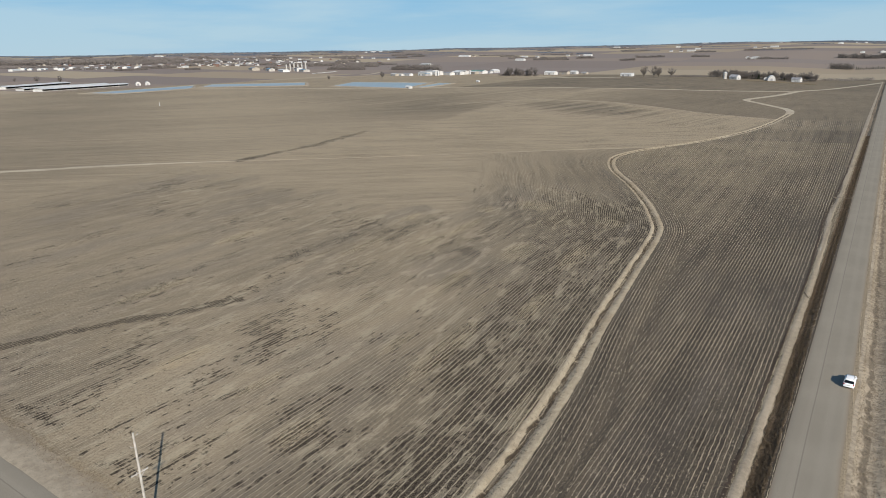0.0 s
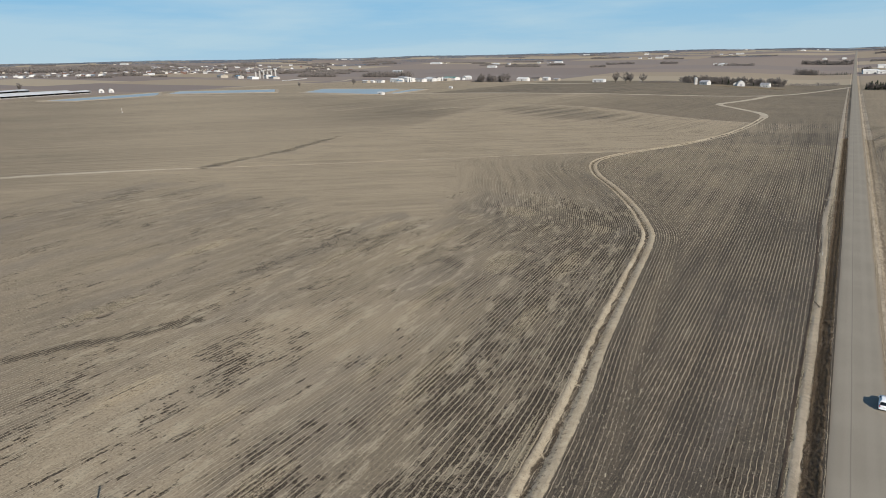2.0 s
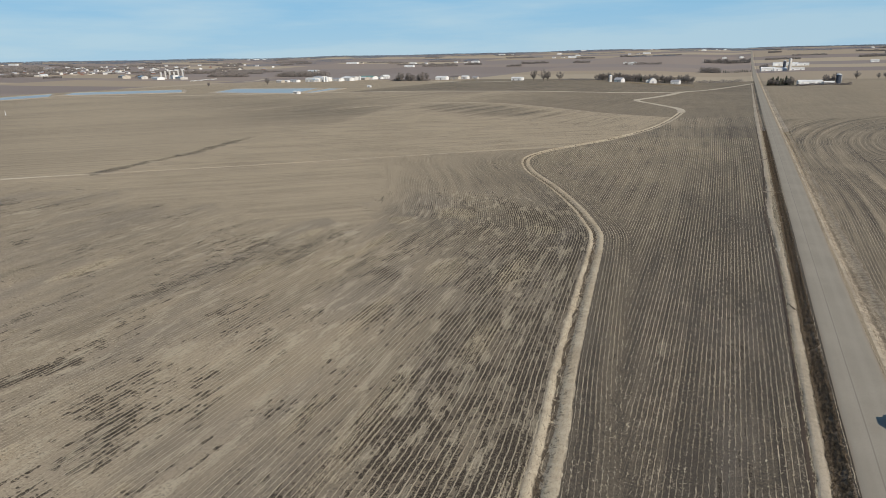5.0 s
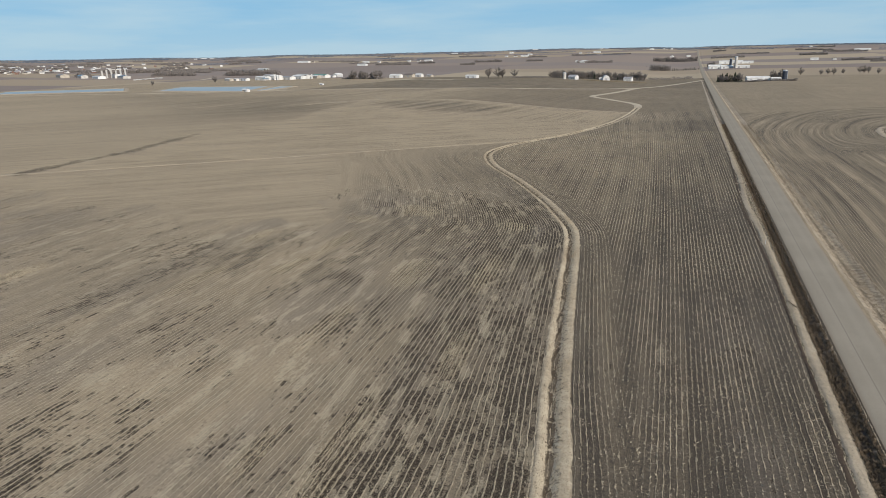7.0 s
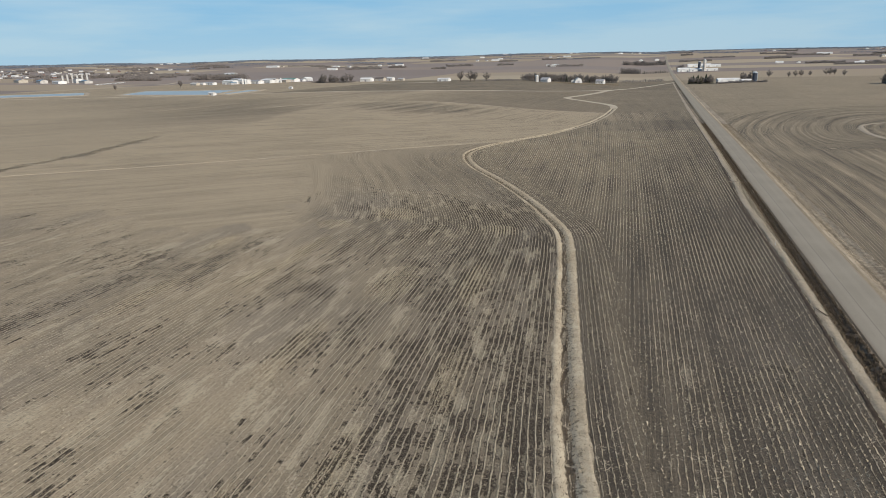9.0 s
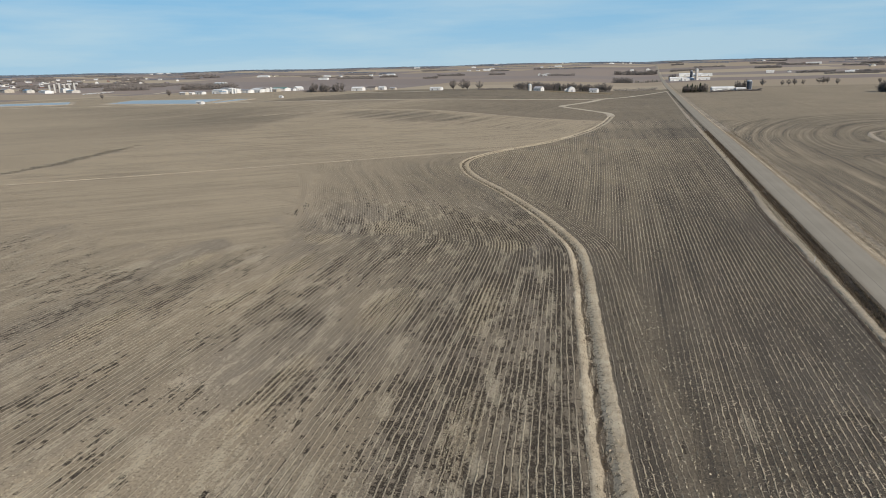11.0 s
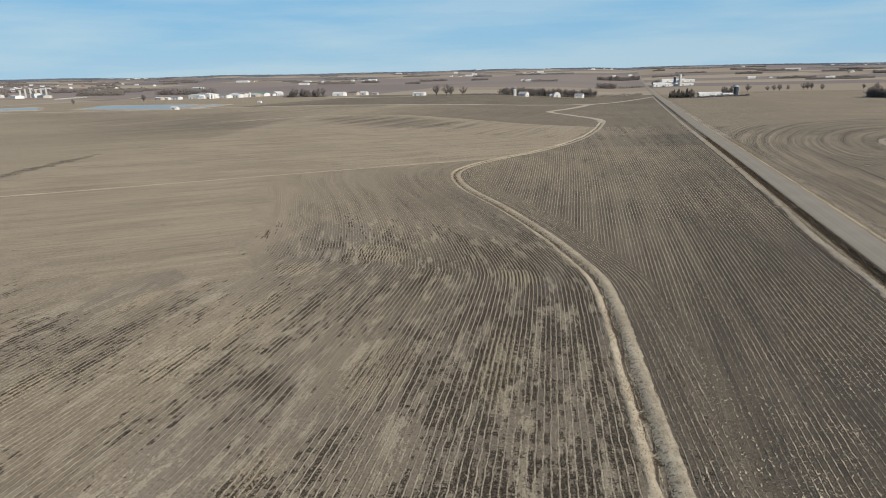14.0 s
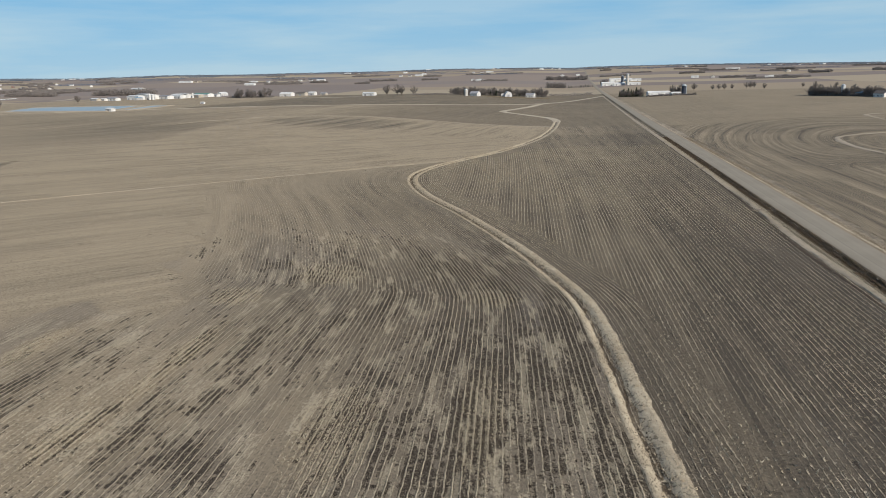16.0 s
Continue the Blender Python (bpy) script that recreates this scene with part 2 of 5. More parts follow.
def gravel_material():
    n = Net("gravel_road")
    p = n.pos()
    a = n.attr("across")
    along = n.nodes.new("ShaderNodeMapping")
    along.inputs["Scale"].default_value = (1.0, 0.09, 1.0)
    n.put(along, "Vector", p)
    worn, stone, stain = n.noise(along.outputs[0], 0.8, 4.0), n.noise(p, 7.0, 3.0, 0.7), n.noise(p, 0.09, 4.0)
    track = n.step(0.22, 0.05, n.math("ABSOLUTE", n.math("SUBTRACT", n.math("ABSOLUTE", n.math("ADD", a, n.math("MULTIPLY", n.math("SUBTRACT", worn, 0.5), 0.12))), 0.34)))
    edge = n.step(0.78, 1.02, n.math("ADD", n.math("ABSOLUTE", a), n.math("MULTIPLY", n.math("SUBTRACT", stain, 0.5), 0.25)))
    col = n.mix(n.step(0.35, 0.68, stain), (0.232, 0.206, 0.163), (0.256, 0.229, 0.182))
    col = n.mix(n.math("MULTIPLY", track, 0.32), col, (0.284, 0.256, 0.207))
    col = n.mix(n.math("MULTIPLY", n.step(0.45, 0.7, stone), 0.25), col, (0.14, 0.115, 0.09))
    col = n.mix(n.math("MULTIPLY", edge, 0.7), col, (0.20, 0.155, 0.108))
    rut = n.step(0.030, 0.012, n.math("ABSOLUTE", n.math("ADD", a, n.math("ADD", 0.26, n.math("MULTIPLY", n.math("SUBTRACT", worn, 0.5), 0.05)))))
    col = n.mix(n.math("MULTIPLY", rut, 0.45), col, (0.12, 0.104, 0.085))
    return n.finish(col, 0.92, stone, 0.35, 0.04)


def grass_material(name, pale, brown, dark, dark_band=0.0):
    """Dry winter grass of a waterway or verge; dark_band: a weedy cut along one side."""
    n = Net(name)
    p, a = n.pos(), n.attr("across")
    big, mid, fine = n.noise(p, 0.07, 4.0), n.noise(p, 0.9, 4.0, 0.65), n.noise(p, 5.5, 3.0, 0.7)
    f = n.math("ADD", n.math("MULTIPLY", big, 0.45), n.math("MULTIPLY", mid, 0.55))
    col = n.mix(n.step(0.36, 0.62, f), brown, pale)
    col = n.mix(n.math("MULTIPLY", n.step(0.5, 0.72, fine), 0.35), col, dark)
    if dark_band:
        at = n.math("ADD", a, n.math("MULTIPLY", n.math("SUBTRACT", mid, 0.5), 0.5))
        band = n.step(0.50, 0.30, n.math("ABSOLUTE", n.math("SUBTRACT", at, 0.08)))
        rough = n.step(0.50, 0.62, n.noise(p, 1.9, 4.0, 0.75))
        col = n.mix(n.math("MULTIPLY", n.math("MULTIPLY", band, rough), dark_band * 0.75), col, dark)
        cut = n.step(0.20, 0.09, n.math("ABSOLUTE", n.math("ADD", a, n.math("ADD", 0.20, n.math("MULTIPLY", n.math("SUBTRACT", n.noise(p, 0.22, 3.0), 0.5), 0.9)))))
        cut = n.math("MULTIPLY", cut, n.step(0.36, 0.46, n.noise(p, 0.55, 3.0, 0.65)))
        col = n.mix(n.math("MULTIPLY", cut, dark_band), col, dark)
        rim = n.math("MULTIPLY", n.step(0.84, 0.93, n.math("ABSOLUTE", a)), n.step(0.42, 0.52, n.noise(p, 0.8, 3.0, 0.7)))
        col = n.mix(n.math("MULTIPLY", rim, dark_band * 0.4), col, dark)
    return n.finish(col, 0.95, n.math("ADD", mid, fine), 0.6, 0.12)


def blade_material(name, a, b, c):
    n = Net(name)
    geo = n.nodes.new("ShaderNodeNewGeometry")
    r = geo.outputs["Random Per Island"]
    col = n.mix(n.step(0.0, 0.6, r), a, b)
    col = n.mix(n.step(0.7, 1.0, r), col, c)
    return n.finish(col, 0.9)


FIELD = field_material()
GRAVEL = gravel_material()
WATERWAY = grass_material("waterway_grass", (0.45, 0.384, 0.278), (0.310, 0.257, 0.182), (0.050, 0.038, 0.027), 0.92)
THIN_GRASS = grass_material("strip_grass", (0.44, 0.384, 0.295), (0.33, 0.283, 0.212), (0.18, 0.152, 0.113))
VERGE = grass_material("verge_grass", (0.37, 0.315, 0.238), (0.265, 0.222, 0.165), (0.12, 0.098, 0.072))
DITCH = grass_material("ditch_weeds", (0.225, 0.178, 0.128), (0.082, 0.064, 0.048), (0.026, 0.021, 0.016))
BROWN_VERGE = grass_material("brown_verge_grass", (0.275, 0.228, 0.172), (0.180, 0.147, 0.110), (0.080, 0.064, 0.048))
EAST_VERGE = grass_material("patchy_verge_grass", (0.385, 0.325, 0.240), (0.205, 0.168, 0.124), (0.060, 0.047, 0.035), 0.55)
DARK_EDGE = grass_material("dark_edge", (0.085, 0.063, 0.046), (0.045, 0.034, 0.025), (0.022, 0.017, 0.013))
STUBBLE = blade_material("stubble", (0.32, 0.277, 0.196), (0.41, 0.362, 0.272), (0.20, 0.165, 0.115))
TUFT = blade_material("tuft", (0.31, 0.260, 0.188), (0.225, 0.186, 0.134), (0.13, 0.105, 0.075))
PALE_TUFT = blade_material("pale_tuft", (0.45, 0.384, 0.280), (0.36, 0.302, 0.216), (0.22, 0.178, 0.126))
WEED = blade_material("weed", (0.075, 0.057, 0.04), (0.125, 0.095, 0.063), (0.04, 0.031, 0.023))
BARK = surface("bark", (0.17, 0.14, 0.115), (0.085, 0.07, 0.058), 2.0, 0.95)
TWIG = blade_material("twigs", (0.142, 0.127, 0.120), (0.185, 0.167, 0.156), (0.100, 0.089, 0.084))
# twigs for the skyline, with the blue of distance haze put into their colour
HAZED_TWIG = blade_material("hazed_twigs", (0.098, 0.116, 0.148), (0.125, 0.146, 0.180), (0.078, 0.092, 0.116))
NEEDLE = blade_material("needles", (0.022, 0.034, 0.020), (0.035, 0.05, 0.028), (0.05, 0.05, 0.035))
WHITE_METAL = surface("white_metal_sheet", (0.62, 0.62, 0.60), (0.46, 0.46, 0.45), 0.12, 0.5, random_tint=0.4)
WHITE_WALL = surface("white_wall", (0.60, 0.59, 0.57), (0.44, 0.435, 0.42), 0.2, 0.7, random_tint=0.5)
CREAM_WALL = surface("cream_wall", (0.42, 0.38, 0.32), (0.30, 0.27, 0.225), 0.2, 0.75, random_tint=0.8)
RED_WALL = surface("red_wall", (0.20, 0.12, 0.095), (0.13, 0.08, 0.064), 0.3, 0.8)
GREY_ROOF = surface("grey_roof", (0.33, 0.33, 0.34), (0.20, 0.20, 0.21), 0.25, 0.7, random_tint=0.9)
DARK_ROOF = surface("dark_shingle_roof", (0.14, 0.12, 0.11), (0.08, 0.07, 0.066), 0.4, 0.85, random_tint=0.8)
GREEN_ROOF = surface("green_metal_roof", (0.12, 0.24, 0.20), (0.08, 0.17, 0.145), 0.2, 0.5)
BLUE_ROOF = surface("blue_metal_roof", (0.16, 0.25, 0.34), (0.11, 0.18, 0.25), 0.2, 0.5)
CONCRETE = surface("concrete", (0.47, 0.45, 0.42), (0.33, 0.315, 0.29), 0.25, 0.85)
DARK_OPEN = surface("dark_interior", (0.05, 0.047, 0.043), (0.028, 0.026, 0.024), 0.4, 0.9)
BLUE_SILO = surface("dark_blue_steel", (0.045, 0.055, 0.075), (0.028, 0.033, 0.045), 0.5, 0.4)
GALV = surface("galvanised_steel", (0.55, 0.56, 0.57), (0.40, 0.41, 0.42), 0.4, 0.4, 0.6)
POLE_WOOD = surface("weathered_pole", (0.52, 0.49, 0.45), (0.36, 0.335, 0.30), 1.2, 0.9)
PORCELAIN = surface("insulator", (0.45, 0.42, 0.38), (0.30, 0.27, 0.24), 8.0, 0.3)
PAINT = surface("white_car_paint", (0.82, 0.83, 0.84), (0.76, 0.77, 0.78), 0.7, 0.22, bump=0.0)
CAR_GLASS = surface("tinted_glass", (0.012, 0.014, 0.017), (0.008, 0.009, 0.011), 1.0, 0.05, bump=0.0)
RUBBER = surface("tyre_rubber", (0.03, 0.03, 0.03), (0.018, 0.018, 0.018), 6.0, 0.85)
RIM = surface("alloy_rim", (0.5, 0.5, 0.51), (0.4, 0.4, 0.41), 6.0, 0.35, 0.8)
LAMP_RED = surface("tail_lamp", (0.45, 0.02, 0.02), (0.30, 0.01, 0.01), 4.0, 0.2, bump=0.0)
LAMP_CLEAR = surface("head_lamp", (0.7, 0.7, 0.7), (0.6, 0.6, 0.6), 4.0, 0.15, bump=0.0)
TRIM_BLACK = surface("black_trim", (0.03, 0.03, 0.03), (0.02, 0.02, 0.02), 5.0, 0.6)
PLATE = surface("plate", (0.6, 0.6, 0.58), (0.5, 0.5, 0.48), 6.0, 0.5)
PANE = surface("window_pane", (0.03, 0.035, 0.04), (0.02, 0.024, 0.028), 1.0, 0.08, bump=0.0)
BALE = surface("hay_bale", (0.24, 0.195, 0.125), (0.15, 0.12, 0.08), 1.5, 0.95)


def water_material():
    n = Net("pond_water")
    p = n.pos()
    ripple = n.noise(p, 1.1, 3.0)
    murk = n.noise(p, 0.02, 3.0)
    n.bsdf.inputs["Specular IOR Level"].default_value = 0.5
    return n.finish(n.mix(murk, (0.21, 0.22, 0.215), (0.27, 0.275, 0.265)), 0.30, ripple, 0.35, 0.12)


WATER = water_material()

# ---- shape of the land ----
DITCH_LINE = [(-31, 30), (-32, 57), (-34, 77), (-36.5, 95), (-40, 116), (-45, 153), (-48, 176), (-51, 193), (-57, 209), (-66, 229),
              (-80, 255), (-95, 279), (-104, 300), (-107, 318), (-104, 340), (-96, 366), (-85, 400), (-72, 465), (-66, 540), (-64.5, 612)]
S_LINE = [(-64.5, 612), (-67, 640), (-75, 666), (-97, 703), (-117, 735), (-120, 755), (-112, 790), (-100, 850), (-88, 930), (-62, 985), (-8, 1135)]
TRIB_LINE = [(-430, 20), (-375, 68), (-314, 122), (-290, 150), (-259, 183), (-210, 233), (-165, 285), (-134, 320), (-106, 350), (-97, 364)]
FAR_LINE = [(-880, 640), (-654, 700), (-545, 745), (-440, 790), (-380, 800), (-300, 800), (-210, 830), (-128, 890), (-88, 932)]
GULLY_LINE = [(-246, 196), (-249, 212), (-252, 250), (-267, 311)]
SOIL_STRIP = [(-134, 28), (-128, 44), (-124, 54), (-121, 63), (-115, 72), (-111, 84)]
SOIL_EDGE = [(-160, 36.0), (-118, 35.8), (-96, 36.6), (-84, 35.6), (-72, 36.2), (-62, 35.4), (-40, 36)]
TERRACE_LINE = [(68, 340), (64, 367), (62.5, 394), (67, 424), (76, 437), (98, 449), (132, 454)]
EAST_EDGE = [(0, 545), (30, 546), (78, 554), (139, 591), (300, 640)]
# residue mats with wet, shade-painted gaps: middle, half width across and along the rows, how thick
MATS = [(-100.6, 161, 1.8, 12, 0.50), (-101.6, 144, 2.0, 5, 0.50), (-75.5, 150, 4.0, 9, 0.55), (-105, 185, 4, 4, 0.40), (-95, 200, 6, 6, 0.30),
        (-121.5, 162, 2, 6, 0.42), (-62, 155, 2.5, 11, 0.50), (-65, 192, 4, 4, 0.34), (-77.5, 61, 1.6, 5, 0.50), (-68, 86, 1.6, 6, 0.45),
        (-59.3, 88, 2.5, 15, 0.50), (-37.4, 79, 2, 9, 0.60), (-55.4, 118, 2, 8, 0.45), (-114, 129, 2, 10, 0.40), (-149, 117, 2.5, 10, 0.40),
        (-79, 120, 2.2, 10, 0.40), (-131, 78, 2, 9, 0.45), (-61.5, 54.5, 2.5, 5, 0.55), (-96, 60, 2, 6, 0.40)]
CHAFF = [(-119, 173, 4, 5), (-94.4, 155, 3, 5), (-104, 146, 3.5, 4), (-73, 158, 2.5, 4), (-58.5, 175, 2.5, 4), (-112, 168, 4, 4), (-84, 146, 2, 5), (-90, 120, 2.5, 5), (-26.5, 126, 1.5, 6)]
HEADS = [(-163, 276), (-141, 228), (-128, 198), (-121, 180), (-120, 150), (-132, 129), (-146, 111)]
MOUND_LINE = [(-330, 520), (-300, 580), (-255, 606), (-215, 612), (-172, 600), (-120, 575), (-66, 560)]


def sm(a, b, x):
    t = np.clip((np.asarray(x, float) - a) / (b - a), 0, 1)
    return t * t * (3 - 2 * t)


def smooth_line(line, gap):
    """A rounded line through the corners, with points about gap apart."""
    p = np.array(line, float)
    p = np.vstack([2 * p[0] - p[1], p, 2 * p[-1] - p[-2]])
    out = []
    for i in range(1, len(p) - 2):
        a, b, c, d = p[i - 1], p[i], p[i + 1], p[i + 2]
        k = max(2, int(np.linalg.norm(c - b) / gap))
        t = (np.arange(k) / k)[:, None]
        out.append(0.5 * (2 * b + (c - a) * t + (2 * a - 5 * b + 4 * c - d) * t**2 + (3 * b - a - 3 * c + d) * t**3))
    return np.vstack(out + [p[-2][None]])


DITCH_FINE = smooth_line(DITCH_LINE, 1.0)


def ditch_x(y):
    return np.interp(y, DITCH_FINE[:, 1], DITCH_FINE[:, 0])


def ditch_off(x, y):
    """The distance from the waterway's middle, negative on its west side; only good near it."""
    slope = np.interp(y, DITCH_FINE[:, 1], np.gradient(DITCH_FINE[:, 0], DITCH_FINE[:, 1] + 1e-6 * np.arange(len(DITCH_FINE))))
    return (x - ditch_x(y)) / np.sqrt(1 + np.clip(slope, -1.5, 1.5) ** 2)


def land(x, y):
    """The height of the land with no roads or ditches."""
    x, y = np.asarray(x, float), np.asarray(y, float)
    r = np.hypot(x, y)
    z = 5.5 * sm(70, 300, -x) - 1.0 * np.exp(-(((x + 55) / 40) ** 2)) * sm(40, 120, y)
    z = z - 2.0 * sm(300, 650, y) * np.exp(-(((x + 95) / 110) ** 2)) + 2 * sm(20, 90, x)
    swell = np.sin(x / 310 + 1.3) * np.sin(y / 420 + 0.4) + 0.6 * np.sin(x / 170 + y / 230)
    return z + sm(1200, 4850, r) * (70 - 24 * sm(200, 2000, x)) + sm(1500, 2600, r) * 3.0 * swell


ROAD_HALF, CROSS_Y = 3.65, 25.2


def height(x, y):
    """The height of the ground sheet: land, road banks, roadside ditches and the waterway."""
    x, y = np.asarray(x, float), np.asarray(y, float)
    z = land(x, y)
    base = land(np.zeros_like(x), y)
    a = np.abs(x)
    bank = 0.34 * sm(5.8, 3.6, a) - 0.30 * np.exp(-(((x + 5.0) / 0.8) ** 2)) - 0.35 * np.exp(-(((x - 6.6) / 1.3) ** 2)) + 0.10 * np.exp(-(((x + 6.9) / 0.8) ** 2))
    w = sm(14, 7, a)
    near_cross = sm(9, 4.5, np.abs(y - CROSS_Y))
    z = z * (1 - w) + base * w + bank * (1 - near_cross)
    z = z + near_cross * 0.3
    off = ditch_off(x, y)
    live = sm(24, 34, y) * sm(640, 600, y)
    z = z - live * (0.42 * np.exp(-(((off + 0.3) / 0.7) ** 2)) + 0.12 * np.exp(-((off / 2.8) ** 2)))
    return z


def mesh_object(name, verts, faces, material, parent=None, smooth=False, attrs=None):
    me = bpy.data.meshes.new(name)
    me.from_pydata([tuple(map(float, v)) for v in verts] if not isinstance(verts, np.ndarray) else verts.tolist(), [], faces.tolist() if isinstance(faces, np.ndarray) else faces)
    for key, values in (attrs or {}).items():
        me.attributes.new(key, "FLOAT", "POINT").data.foreach_set("value", np.asarray(values, np.float32))
    if smooth:
        me.polygons.foreach_set("use_smooth", np.ones(len(me.polygons), bool))
    me.materials.append(material)
    me.update()
    ob = new(name, me)
    if parent is not None:
        ob.parent = parent
    return ob


def grid_faces(nx, ny):
    i = np.arange((nx - 1) * (ny - 1))
    a = i // (nx - 1) * nx + i % (nx - 1)
    return np.stack([a, a + 1, a + nx + 1, a + nx], 1)


def spaced(stops):
    """Positions from (place, step) pairs; the step changes evenly between them."""
    out = [stops[0][0]]
    while out[-1] < stops[-1][0]:
        out.append(out[-1] + np.interp(out[-1], [s[0] for s in stops], [s[1] for s in stops]))
    return np.array(out)


def line_side(line, x, y):
    """How far y lies beyond a line that runs in the direction of growing x."""
    p = np.array(sorted(line))
    return y - np.interp(x, p[:, 0], p[:, 1])


def line_distance(line, x, y):
    """The distance of each place to a line."""
    best = np.full(len(x), 1e9)
    for (ax, ay), (bx, by) in zip(line, line[1:]):
        dx, dy = bx - ax, by - ay
        t = np.clip(((x - ax) * dx + (y - ay) * dy) / (dx * dx + dy * dy), 0, 1)
        best = np.minimum(best, np.hypot(x - ax - t * dx, y - ay - t * dy))
    return best


def build_ground():
    gx = spaced([(-4900, 260), (-1500, 40), (-700, 6), (-330, 3), (-140, 1.2), (-30, 1.0), (-10, 0.45), (10, 0.45), (40, 2.0), (300, 6), (1200, 60), (4900, 260)])
    gy = spaced([(-1200, 250), (-100, 20), (20, 1.5), (60, 1.0), (220, 1.0), (340, 2.0), (640, 4.0), (1000, 6), (1300, 20), (2500, 50), (4900, 90)])
    x, y = [k.ravel() for k in np.meshgrid(gx, gy)]
    z = height(x, y)
    off = x - ditch_x(y)
    near = ditch_off(x, y)
    beyond = line_side(TRIB_LINE, x, y)
    west, strip = (off < 0), (off >= 0) & (x < 0)
    upper = west & (beyond > 0) & (x < -60)
    # rows: along the waterway west of it, along the road east of it, contours beyond the road
    lean = np.exp(np.minimum(off, 0) / 60)
    low_line = -50.5 + (ditch_x(y) + 50.5) * lean
    u = np.where(y < 193, x - low_line, off)
    u = np.where(strip, x * (1 - 0.0010 * (y - 115)), u)
    head = 8.5 + 0.8 * np.sin(y / 6.1)
    u = np.where(strip & (near < head) & (y < 330), near, u)
    seam = strip * np.exp(-(((near - head) / 1.3) ** 2)) * sm(345, 325, y)
    v = y.copy()
    wave = 2.5 * np.sin(y / 4.7) + 2.0 * np.sin(y / 1.9 + 1)
    side = upper | (west & (((x < -122 - (y - 195) * 0.5 + wave) & (y > 172 + 5 * np.sin(x / 7) + 3 * np.sin(x / 2.3))) | (x < -250)))
    u, v = np.where(side, (x - y) * 0.707 + 0.0006 * x * y, u), np.where(side, (x + y) * 0.707, v)
    squash = np.where(y > 392, 0.5, 1.05 * sm(28, 50, x))
    far_rows = upper & (y > 470 + 8 * np.sin(x / 40))
    u, v = np.where(far_rows, x - 0.10 * y, u), np.where(far_rows, y, v)
    ring = np.hypot(x - 100, squash * (y - 392)) + 1.2 * np.sin(y / 33)
    ring = np.where((y < 343 + 3 * np.sin(x / 9)) & (x > 30), 100 - x, ring)
    rim_y = np.interp(x, [a for a, _ in EAST_EDGE], [b for _, b in EAST_EDGE])
    bend = sm(3, -3, y - rim_y)
    u, v = np.where(x > 0, x * (1 - bend) + ring * bend, u), np.where(x > 0, y, v)
    # tones
    tone = 0.73 + 0 * x
    tone -= 0.24 * west * np.exp(-((off / 26) ** 2)) * sm(330, 250, y)
    tone -= 0.14 * west * sm(-130, -100, x) * sm(150, 230, y) * (1 - upper)
    tone += 0.38 * west * np.exp(-(((x + 80) / 22) ** 2) - ((y - 74) / 46) ** 2) - 0.10 * west * np.exp(-(((y - 175) / 45) ** 2)) * sm(-125, -105, x)
    tone -= 0.16 * west * np.exp(-(((off + 22) / 26) ** 2)) * sm(40, 70, y) * sm(230, 190, y)
    edge_y = 172 + 5 * np.sin(x / 7) + 3 * np.sin(x / 2.3)
    into = np.minimum(-122 - (y - 195) * 0.5 - x, (y - edge_y) * 0.8)
    soft = west * np.maximum(np.maximum(sm(-26, 12, into), sm(-226, -262, x)), upper)
    tone = tone * (1 - soft) + soft * (0.93 + 0.10 * upper)
    tone = np.where(strip, 0.06 + 0.15 * sm(190, 270, y) + 0.05 * sm(-30, -60, x) * sm(220, 300, y) + 0.14 * sm(260, 400, y), tone)
    tone -= 0.22 * (west & ~side) * np.exp(-(((y - 192) / 22) ** 2)) * sm(-120, -105, x)
    tone += strip * (0.05 * sm(165, 105, y) + 0.15 * sm(-24, -46, x) - 0.08 * sm(-34, -20, x) + 0.17 * sm(486, 490, y) - 0.22 * sm(578, 584, y + 0.12 * x))
    mound = line_side(MOUND_LINE, x, y)
    fallow = sm(-6, 6, mound) * (x < -8) * sm(-330, -190, x)
    tone = tone * (1 - fallow) + fallow * 0.44
    ridge = np.interp(y, [90, 180, 212, 250, 311, 358, 387, 449, 514, 600], [-268, -256, -249, -252, -266, -268, -260, -274, -288, -300])
    grey_left = sm(3, -9, x - ridge) * sm(85, 120, y)
    tone = tone * (1 - grey_left) + grey_left * (0.80 - 0.15 * np.exp(-(((x - ridge + 70) / 70) ** 2)) * sm(250, 380, y) + 0.13 * np.sin(x / 95 + y / 60) + 0.05 * np.sin(x / 31 - y / 47))
    dark_patch = np.exp(-((((x + 215 + 0.35 * (y - 545)) / 66) ** 2 + ((y - 545) / 52) ** 2) ** 3))
    tone -= dark_patch * (0.42 + 0.22 * np.sin((x - 0.1 * y) / 3.1 + np.sin(x / 19)))
    tone -= far_rows * (1 - fallow) * sm(-230, -150, x) * 0.13 * np.sin((x - 0.12 * y) / 2.4 + np.sin(x / 11))
    tone = np.where(x > 8, 0.55 + 0.10 * (1 - bend), tone)
    grass = sm(640, 700, y) * sm(-330, -420, x)
    tone = tone * (1 - grass) + grass * 0.82
    plough = sm(-6, 10, line_side(FAR_LINE, x, y)) * (x < -8) * (x > -500)
    tone = tone * (1 - plough) + plough * 0.38
    rows = np.where(west & ~side, 0.72 - 0.25 * sm(-105, -150, x), 0.45)
    rows -= 0.25 * (west & ~side) * np.exp(-(((x + 82) / 26) ** 2) - ((y - 80) / 40) ** 2)
    rows = np.where(upper, 0.62, rows)
    rows = np.where(strip, 1.0 - 0.7 * sm(578, 584, y + 0.12 * x), rows)
    rows = np.where(x > 8, 0.95 * sm(560, 500, y) + 0.1, rows)
